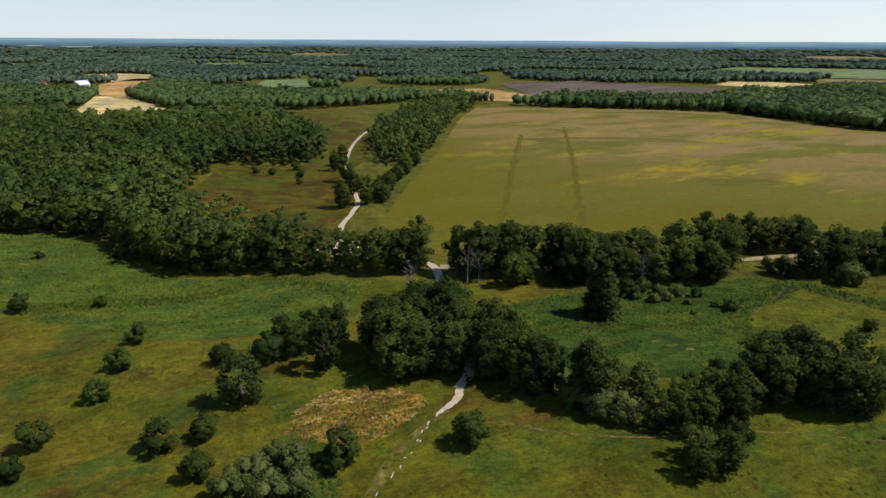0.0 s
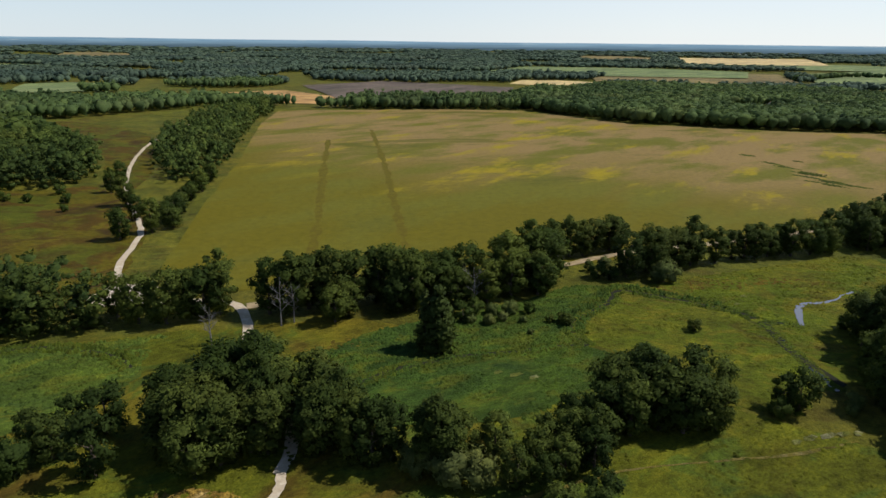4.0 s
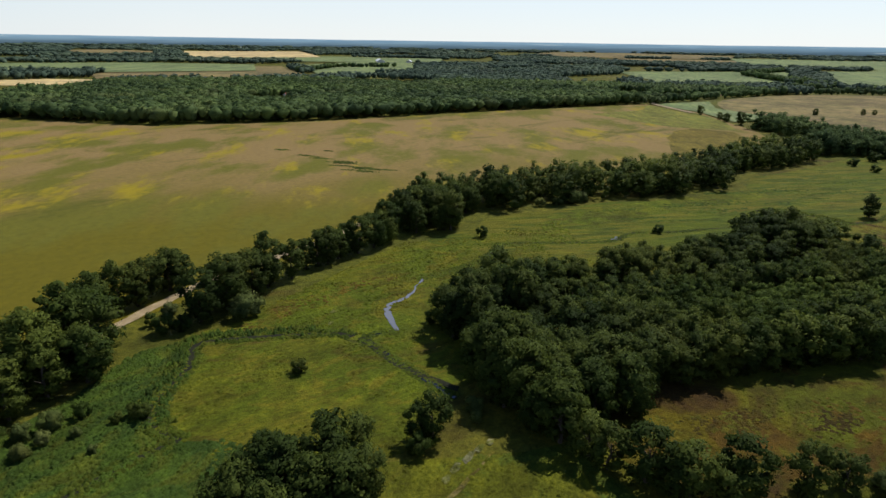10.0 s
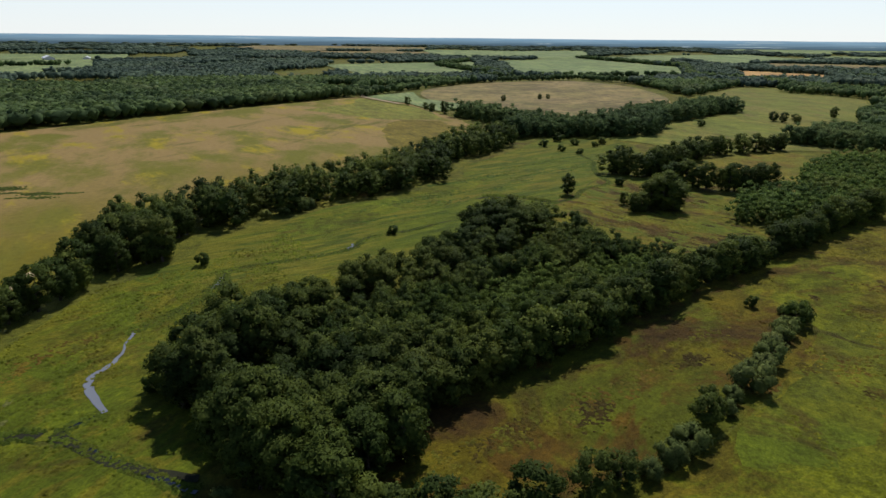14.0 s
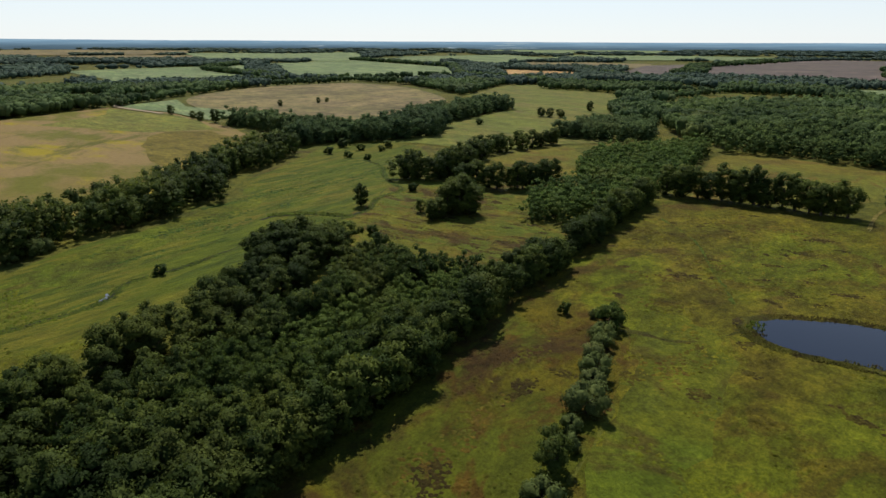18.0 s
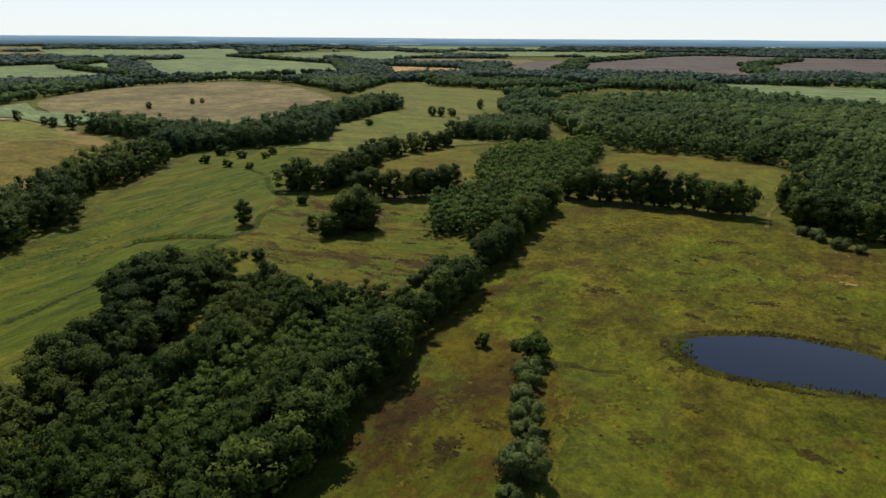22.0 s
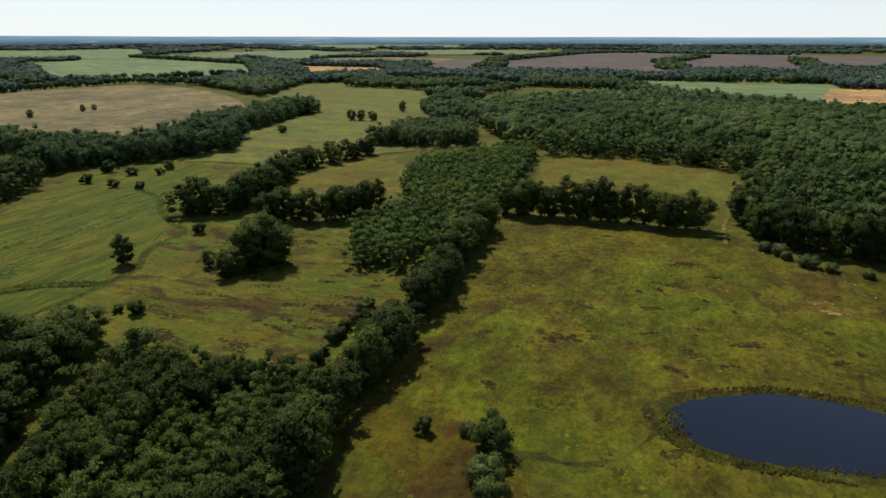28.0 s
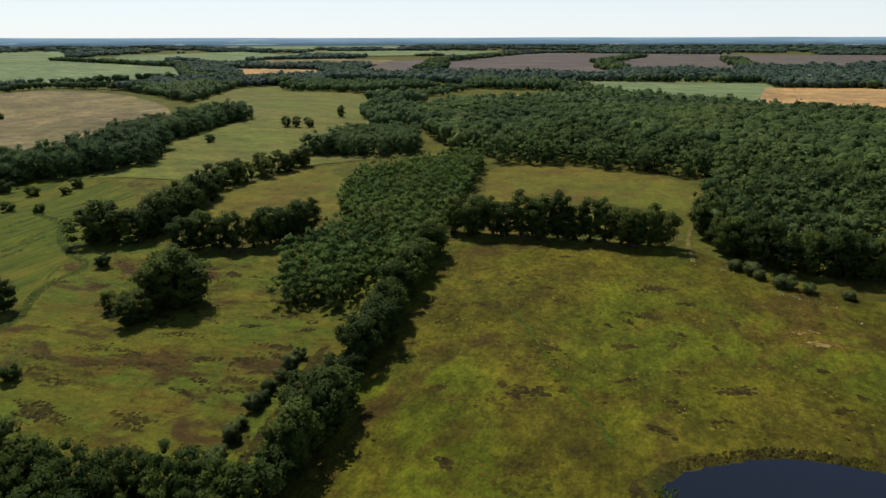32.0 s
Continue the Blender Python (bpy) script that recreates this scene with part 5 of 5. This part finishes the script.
for a, b, s in ((7, 84, 1.15), (-13, 79, 1.15), (-42, 83, 1.0), (-36, 86, 0.9), (-59, 98, 0.85), (-60, 110, 0.95), (-62, 122, 0.8), (-41, 112, 0.9), (-32, 112, 1.3), (-62, 84, 1.0), (-34, 76, 0.9),
                (-97, 139, 0.9), (-79, 142, 0.6), (-91, 179, 0.9), (-115, 179, 0.5), (-61, 76, 0.8), (100.5, 125.5, 0.6), (74, 139, 0.5), (71, 139.5, 0.4)):
    plant("bush", a, b, s, "bushes in the meadow")
for a, b, s in ((-20, 109, 1.15), (-27, 116, 0.95), (-20, 121, 1.1), (-25, 122, 0.8), (-30, 119, 0.8)):
    plant("mid", a, b, s, "trees beside the copse")

# hedge between heath strip and pond meadow
for a, b, s, k in ((113, 38, 1.0, "mid"), (117, 33, 0.8, "mid"), (120, 28, 0.8, "willow"), (124, 24, 1.0, "willow"), (128, 20, 1.1, "willow"), (136, 15, 0.85, "mid"), (133, 17, 0.8, "mid"), (140, 11, 0.7, "willow"), (145, 8, 0.7, "willow"),
                   (150, 3, 1.35, "willow"), (157.5, -2, 0.9, "willow"), (161.5, -4.5, 1.15, "willow"), (168, -7, 0.95, "willow"), (172, -11, 0.9, "willow"), (176, -13, 1.0, "willow"), (180.5, -17, 1.2, "bush"), (185, -20, 0.9, "bush"),
                   (192, -11, 0.6, "bush"), (188, -17, 0.5, "willow")):
    plant(k, a, b, s, "hedge across the meadow")
row("mid", [(107, 75), (104.5, 66), (104, 57), (105, 50), (108, 43)], 4.2, 0.95, 0.2, 1.5, "hedge across the meadow")
for a, b, s, k in ((96, 92, 0.95, "mid"), (94, 93.5, 0.7, "mid"), (91, 91.5, 0.75, "bush"), (107, 90, 0.6, "willow"), (104, 88, 0.5, "willow"), (135, 116, 0.7, "bush"), (204, 139, 0.8, "bush")):
    plant(k, a, b, s, "bushes by the ditch")
x, y = scatter(OLD_SW, 4.8, 45)
for a, b in zip(x, y):
    plant("oak", a, b, random.uniform(0.62, 0.88), "old trees beside the brook", 1.12)

# hedge running to the east plantation
row("mid", [(208, -5), (215, -13), (229, -27), (245, -44), (264, -63), (286, -85)], 2.6, 1.0, 0.3, 2.0, "hedge towards the plantation")
for a, b, s in ((217.5, 4, 1.0), (219.5, 1.6, 0.9), (222, -0.5, 0.6), (225.5, -3.8, 0.9), (228, -6, 0.6), (232.5, -9.8, 0.95), (234, -12.5, 0.7), (236.5, -14.6, 0.8), (239.5, -18, 0.7), (242.5, -21, 0.9), (245.5, -24.5, 0.7), (214, 6, 0.6)):
    plant("willow", a, b, s * 0.8, "low bushes beside the hedge")
row("oak", [(299, -101), (280, -119), (261, -133), (243, -146)], 4.2, 0.92, 0.14, 1.2, "row of trees behind the pond meadow")
row("oak", [(338, -22), (322, -42), (330, -66)], 4.4, 0.82, 0.16, 1.5, "row of trees by the hummocky meadow")
for a, b, s in ((290, -10, 1.05), (294, -13, 1.0), (296, -9, 1.05), (290, -14, 0.9), (293, -6, 0.85), (287, -1, 0.6), (285, 2, 0.5), (291, 1, 0.45), (297, 4, 0.4)):
    plant("oak", a, b, s, "clump of trees in the meadow", 1.4)
for a, b, s in ((239, 47, 0.84), (241, 53, 0.88), (241, 59, 0.86), (247, 45, 0.82), (248, 51, 0.92), (247, 57, 0.92), (253, 47, 0.82), (253, 53, 0.88), (236, 55, 0.76), (235, 61, 0.74), (243, 64, 0.72), (250, 61, 0.8), (233, 50, 0.7),
                (252, 39, 0.66), (257, 42, 0.74), (258, 36, 0.62), (247, 40, 0.6), (262, 40, 0.6)):
    plant("oak", a, b, s, "old trees at the end of the wood", 1.35)
for a, b, s in ((226, 51, 0.62), (220, 53, 0.6), (214, 57, 0.62), (208, 61, 0.6), (201, 65, 0.62), (194, 70, 0.6), (187, 75, 0.62), (218, 58, 0.66), (206, 66, 0.64)):
    plant("oak", a, b, s, "old trees beside the brook", 1.3)
edge = dense([(364, 2), (356, -16), (371, -30), (394, -46), (366, -22)], 2.4, 5.0, 10, False)
wood("trees_by_brook", np.array([q[0] for q in edge]), np.array([q[1] for q in edge]), BOUGHED, (0.7, 1.0), M_BROAD, "clump of broadleaf trees beside the brook", seed=47, wide=1.2)
row("mid", [(394, -48), (422, -60), (425, -76), (441, -112)], 5, 1.1, 0.2, 3, "trees beside the brook")
plant("oak", 312, 25.5, 0.62, wide=1.35)
for a, b, s in ((271, 26, 0.8), (274, 30, 0.5), (335, 0, 0.9), (243, 90, 0.7), (405, -6, 0.8), (420, 10, 0.8), (430, 20, 0.9), (555, -95, 1.2), (445, 30, 1.0), (455, 10, 1.0), (470, 20, 1.3), (462, -8, 1.1), (450, -2, 0.8)):
    plant("bush", a, b, s * 0.85, "bushes in the marsh meadow", 1.3)
for a, b, s in ((618, -220, 0.75), (609, -236, 0.7), (580, -165, 0.7), (574, -172, 0.7), (588, -160, 0.75), (691, 156, 0.8), (655, 133, 0.6), (640, 125, 0.7), (622, 111, 1.0), (600, 95, 0.8), (760, 60, 0.6), (790, 20, 0.6), (800, 10, 0.5)):
    plant("oak", a, b, s * 0.82, "single trees in the fields", 1.45)

# bushes at the feet of the tree row
for a, b, s, k in ((114, 155, 1.35, "willow"), (98, 163, 0.9, "bush"), (101, 161, 0.8, "bush"), (56, 150, 0.8, "bush"), (61, 144, 0.5, "willow"), (65, 141.5, 0.4, "willow"), (57, 143, 0.6, "willow"), (53, 145, 0.5, "willow"), (49, 147, 0.5, "bush"), (64, 135, 0.35, "willow"), (105, 171, 0.7, "willow"), (99, 169, 0.6, "bush"), (60, 148, 0.7, "willow"), (64, 147, 0.8, "willow"), (52, 147, 0.9, "bush"), (69, 146, 0.6, "bush"), (74, 137, 0.6, "bush"),
                   (269.5, 130.7, 1.2, "willow"), (273.5, 128.7, 1.0, "willow"), (256, 140, 0.8, "willow"), (262, 135, 0.8, "willow"), (30, 92, 1.3, "willow"), (34, 91, 1.2, "willow"), (26, 96, 1.2, "willow")):
    plant(k, a, b, s, "bushes below the tree row")


def dead_tree(x, y, tall, seed):
    rng = random.Random(seed)
    e = tagged(new("dead_tree"), "bare dead tree with pale grey branches", "tree")
    bm = bmesh.new()
    limb(bm, (0, 0, -0.3), (0.2, 0.1, tall * 0.5), 0.2, 0.13, 7)
    limb(bm, (0.2, 0.1, tall * 0.5), (0.1, -0.3, tall), 0.13, 0.03, 6)
    part("trunk", bm, M_DEAD, e)
    for i in range(9):
        bm = bmesh.new()
        az, z = i * 2.4 + rng.uniform(-0.4, 0.4), tall * (0.3 + 0.06 * i)
        a = Vector((0.1, 0, z))
        d = Vector((math.cos(az), math.sin(az), 0.7))
        b = a + d * tall * rng.uniform(0.14, 0.22)
        limb(bm, a, b, 0.075, 0.045, 5)
        for j in range(7):
            w = Vector((rng.uniform(-1, 1), rng.uniform(-1, 1), rng.uniform(0.3, 1))) + d * 0.6
            s = a.lerp(b, rng.uniform(0.5, 1))
            limb(bm, s, s + w * tall * 0.09, 0.035, 0.015, 4)
        part("branch", bm, M_DEAD, e)
    e.matrix_basis = pose(x, y, height(x, y), 0, 0, rng.uniform(0, 360))
    return e


dead_tree(11, 156, 12, 1)
dead_tree(14, 157, 10, 4)
dead_tree(-4, 150, 9, 2)
dead_tree(57, 153, 11, 3)


def farm_house(name, x, y, long, deep, wall, roof, turn, roof_mat, label):
    """A gabled building: walls, two roof slopes, doors and windows."""
    e = tagged(new(name), label, "house")
    bm = bmesh.new()
    lx, ly = long / 2, deep / 2
    pts = [(-lx, -ly, 0), (lx, -ly, 0), (lx, ly, 0), (-lx, ly, 0), (-lx, -ly, wall), (lx, -ly, wall), (lx, ly, wall), (-lx, ly, wall), (-lx, 0, wall + roof), (lx, 0, wall + roof)]
    v = [bm.verts.new(p) for p in pts]
    for f in ((0, 1, 5, 4), (2, 3, 7, 6), (1, 2, 6, 9, 5), (3, 0, 4, 8, 7), (4, 5, 9, 8), (6, 7, 8, 9)):
        bm.faces.new([v[i] for i in f])
    w = part("wall", bm, M_WALL, e)
    for s in (-1, 1):
        bm = bmesh.new()
        a = [(-lx - 0.4, s * (ly + 0.5), wall - 0.3), (lx + 0.4, s * (ly + 0.5), wall - 0.3), (lx + 0.4, 0, wall + roof + 0.05), (-lx - 0.4, 0, wall + roof + 0.05)]
        lo = [bm.verts.new(p) for p in a]
        hi = [bm.verts.new((p[0], p[1], p[2] + 0.25)) for p in a]
        bm.faces.new(lo)
        bm.faces.new(hi[::-1])
        for i in range(4):
            bm.faces.new((lo[i], lo[(i + 1) % 4], hi[(i + 1) % 4], hi[i]))
        bmesh.ops.recalc_face_normals(bm, faces=bm.faces[:])
        part("roof", bm, roof_mat, e)
    for s in (-1, 1):
        for i in range(max(2, int(long / 5))):
            bm = bmesh.new()
            bmesh.ops.create_cube(bm, size=1.0, matrix=Matrix.Translation((-lx + (i + 0.5) * long / max(2, int(long / 5)), s * (ly + 0.02), wall * 0.55)) @ Matrix.Diagonal((1.3, 0.12, 1.2, 1)))
            part("window", bm, M_GLASS, e)
    e.matrix_basis = pose(x, y, height(x, y) - 0.1, 0, 0, turn)
    return e


farm_house("barn", 1690, 1275, 90, 24, 6, 5, 40, M_SHEET, "long pale farm shed on the far fields")
farm_house("barn", 1740, 1200, 40, 16, 5, 4, 30, M_SHEET, "pale farm shed on the far fields")
farm_house("farm_house", 634, -1020, 22, 12, 4, 5, 60, M_SHEET, "white farm building with a pale roof")
farm_house("farm_house", 600, -1030, 26, 13, 4, 5, 60, M_ROOF, "farm building with a red roof")
farm_house("farm_house", -520, 900, 16, 10, 4, 5, 20, M_ROOF, "farm house with a red roof among trees")
farm_house("farm_house", -480, 930, 18, 10, 4, 5, 60, M_SHEET, "pale house among trees")
farm_house("farm_house", 556, 566, 14, 9, 4, 4, 10, M_ROOF, "house in the wood clearing")


# ---- grass and reeds ----


def tufts(name, x, y, high, broad, material, label, rng, lift):
    """Small uneven humps with leaning tips at the given places, joined into one."""
    n = len(x)
    z = LAND_H(x, y) + lift - 0.05
    s = rng.uniform(0.55, 1.3, n)
    ring = np.arange(5) * 1.2566 + rng.uniform(0, 6.28, n)[:, None]
    rr = broad * s[:, None] * rng.uniform(0.6, 1.2, (n, 5))
    V = np.zeros((n, 6, 3))
    V[:, :5, 0], V[:, :5, 1], V[:, :5, 2] = x[:, None] + rr * np.cos(ring), y[:, None] + rr * np.sin(ring), z[:, None]
    V[:, 5, 0], V[:, 5, 1], V[:, 5, 2] = x + rng.normal(0, 0.3, n) * broad, y + rng.normal(0, 0.3, n) * broad, z + high * s * rng.uniform(0.7, 1.2, n)
    T = np.array([(i, (i + 1) % 5, 5) for i in range(5)])[None] + (np.arange(n) * 6)[:, None, None]
    ob = new(name, mesh_from(name, V.reshape(-1, 3), T.reshape(-1, 3), material))
    return tagged(ob, label, "grass", kind="stuff")


def tussocks(name, poly, gap, high, broad, material, label, seed, lift=0.05, keep=None, bare=None):
    """Tufts of grass or reed all over a patch, each a small uneven hump with leaning tips, joined into one."""
    rng = np.random.default_rng(seed)
    x, y = scatter(poly, gap, seed, 0.6)
    wet = (lift > 0) & inside([(157 + 1.03 * (a - 157), -66 + 1.03 * (b + 66)) for a, b in POND], x, y)
    x, y = x[~wet], y[~wet]
    if bare is not None:
        x, y = x[~inside(bare, x, y)], y[~inside(bare, x, y)]
    if keep is not None:
        v = np.array([noise.noise(Vector((a * 0.07, b * 0.07, seed))) for a, b in zip(x, y)])
        x, y = x[v > keep], y[v > keep]
    return tufts(name, x, y, high, broad, material, label, rng, lift)


def blots(name, spots, dense_by, high, broad, material, label, seed, lift=0.12):
    """Grass of another colour in spots with ragged edges that thin out: x, y, half length, half width and turn of each."""
    rng = np.random.default_rng(seed)
    xs, ys = [], []
    for a, b, w, h, turn in spots:
        n = int(dense_by * w * h * 3.14) + 6
        r, q = np.sqrt(rng.uniform(0, 1, n)) * rng.uniform(0.5, 1.25, n), rng.uniform(0, 6.283, n)
        r = r * (1 + 0.3 * np.sin(2 * q + a) + 0.2 * np.sin(3 * q + b) + 0.15 * np.sin(5 * q + a))
        u, v = w * r * np.cos(q), h * r * np.sin(q)
        c, t = math.cos(radians(turn)), math.sin(radians(turn))
        xs.append(a + u * c - v * t)
        ys.append(b + u * t + v * c)
    x, y = np.concatenate(xs), np.concatenate(ys)
    dry = ~inside([(157 + 1.06 * (a - 157), -66 + 1.06 * (b + 66)) for a, b in POND], x, y)
    return tufts(name, x[dry], y[dry], high, broad, material, label, rng, lift)


tussocks("meadow_grass", [(-150, 138), (-100, 134), (-70, 127), (-52, 121), (-36, 125), (-18, 128), (10, 116), (18, 111), (30, 105), (50, 102), (70, 108), (95, 84), (108, 70), (100, 50), (60, 40), (-60, 50), (-120, 60)], 1.20, 0.34, 0.75, M_MEADOW_W, "tussocks of rough meadow grass", 71, keep=-0.05)
tussocks("fen_tussocks_1", [(72, 140), (84, 146), (98, 156), (118, 132), (116, 120), (112, 108), (108, 98), (96, 90), (80, 100), (70, 118)], 1.04, 0.32, 0.7, M_FEN, "tussocks of fen grass", 72, 0.1, -0.1)
tussocks("fen_tussocks_2", [(98, 158), (130, 156), (185, 158), (200, 142), (240, 126), (195, 95), (165, 110), (135, 116), (114, 108), (120, 128)], 1.20, 0.41, 0.75, M_FEN, "tussocks of wet grass beside the stream", 73, 0.05, -0.1)
tussocks("heath_tussocks", [(112, 66), (130, 58), (165, 22), (196, -3), (180, -22), (148, 0), (126, 20), (100, 45)], 1.20, 0.31, 0.7, M_MEADOW_S, "tussocks of heath grass", 74, 0.06, 0.0)
tussocks("pond_tussocks", [(105, 20), (128, 16), (178, -22), (212, -18), (252, -58), (272, -116), (205, -142), (130, -130), (90, -60)], 1.44, 0.32, 0.8, M_MEADOW_POND, "tussocks of meadow grass round the pond", 75, 0.05, 0.05)
tussocks("hummock_tussocks", [(250, 42), (330, 15), (350, -20), (300, -38), (262, -36), (208, -2), (232, 28)], 1.36, 0.36, 0.8, M_HUMMOCK, "tussocks in the hummocky meadow", 76, 0.06, -0.05)
tussocks("reeds_1", [(16, 118), (30, 124), (50, 127), (72, 122), (76, 134), (92, 148), (98, 156), (88, 160), (70, 153), (50, 150), (34, 148), (18, 140)], 0.75, 0.5, 0.6, M_REED, "standing green reeds", 77, 0.1)
tussocks("reeds_2", [(-150, 140), (-100, 146), (-70, 140), (-30, 150), (-12, 158), (-48, 161), (-64, 160), (-80, 166), (-101, 190), (-124, 203), (-150, 204)], 0.95, 0.6, 0.75, M_REED_W, "standing green reeds", 78, 0.1)
tussocks("reeds_3", [(-70, 128), (-52, 122), (-36, 126), (-20, 132), (-16, 152), (-30, 154), (-48, 150), (-64, 142), (-96, 135)], 0.9, 0.5, 0.7, M_REED_W, "standing green reeds", 79, 0.08, -0.2)
REEDMOUND = [(-29, 70), (-27, 78), (-22, 83), (-16, 80), (-12, 74), (-14, 66)]
tussocks("reeds_5", [(14, 120), (18, 126), (30, 130), (50, 132), (70, 128), (78, 120), (76, 113), (68, 111), (50, 104), (30, 107), (18, 112)], 0.85, 0.4, 0.65, M_REED, "standing green reeds", 96, 0.1, -0.1)
tussocks("reeds_6", along([(74, 132), (76, 139), (90, 147), (97.5, 157), (108, 146.5), (117.5, 135.5)], 2.4), 0.7, 1.0, 0.6, M_REED, "tall reeds along the ditch loop", 97, 0.1, -0.5, along(DITCH_1, 0.8))
tussocks("reeds_4", REEDMOUND, 0.7, 0.7, 0.6, M_REED, "tall dense reed stand", 80, 0.05)
for i, (line, half, high) in enumerate(((BROOK[:5], 1.3, 0.5), (BROOK[12:17], 1.8, 0.5), (BROOK[16:], 1.3, 0.4), (DITCH_1, 1.9, 0.8), (DITCH_2, 1.7, 0.7), (DITCH_3, 2.0, 1.2), ([(304, 62), (305, 46), (300, 38), (297, 31)], 1.8, 1.0), ([(51, 145), (48, 137), (46, 131)], 0.8, 0.6))):
    strip = along(line, half)
    tussocks("bank_reeds", strip, 0.55, high * 0.75, 0.8, M_BANK, "reeds lining the water", 81 + i, 0.05, -0.45, along(line, 0.7) if high > 0.55 else None)
tussocks("pond_reeds", along([(157 + 1.1 * (a - 157), -66 + 1.1 * (b + 66)) for a, b in POND + POND[:1]], 1.7), 0.5, 0.55, 0.4, M_MARGIN, "rushes round the pond", 90, 0.05, -0.3)
tussocks("straw_tussocks", [(-24, 87), (-23, 95), (-18, 101), (-7, 102), (1, 98), (-3, 91), (-8, 84), (-15, 84)], 0.75, 0.5, 0.45, M_DRY, "tufts of tall straw-coloured dry grass", 91, 0.1, -0.15)
tussocks("pond_tip_reeds", [(172, -46), (175, -50), (173, -53), (170, -50), (169, -47)], 0.55, 0.7, 0.3, M_BANK, "green rushes standing at the pond's tip", 92, 0.0)
tussocks("shore_rushes", along([(170, -48), (165, -47.2), (160, -49.4), (155, -53.6), (152, -57), (146, -63.6), (141, -71)], 1.0), 0.6, 0.6, 0.28, M_MARGIN, "rushes standing in the shallow edge of the pond", 93, 0.0, 0.05)
blots("hollow_sedge", HOLLOWS, 3.4, 0.14, 0.55, M_HOLLOW, "dark brown sedge in damp hollows of the meadow", 101)
blots("rusty_grass", RUSTY, 0.75, 0.2, 0.6, M_RUSTY, "rusty red-brown grass in drifts", 102, 0.13)
blots("furrow_grass", FURROWS, 0.8, 0.2, 0.7, M_REED, "darker green grass in wet furrows", 103, 0.14)
blots("crop_weeds", WEEDS, 2.6, 0.3, 0.8, M_WEED, "dark green weeds in the crop field", 104, 0.18)
blots("straw_spot", [(183.5, -118, 4.0, 2.0, 60), (189, -120, 2.6, 1.0, 50)], 3.0, 0.15, 0.5, M_DRY, "pale straw-coloured grass in the meadow", 105)
blots("white_flowers", [(205, -138, 12, 2.0, 0), (192, -139, 9, 1.6, -20), (222, -141, 6, 1.2, 20)], 0.35, 0.25, 0.35, M_SEDGE, "pale flowering weeds along the wood's edge", 106)
blots("yellow_tufts", [(150 + 4.4 * i, -130 + 47 * ((i * 0.618) % 1) + 1.6 * i, 12, 8, 35) for i in range(22)], 0.09, 0.25, 0.4, M_TAWNY, "tawny tufts in the wet meadow", 107)
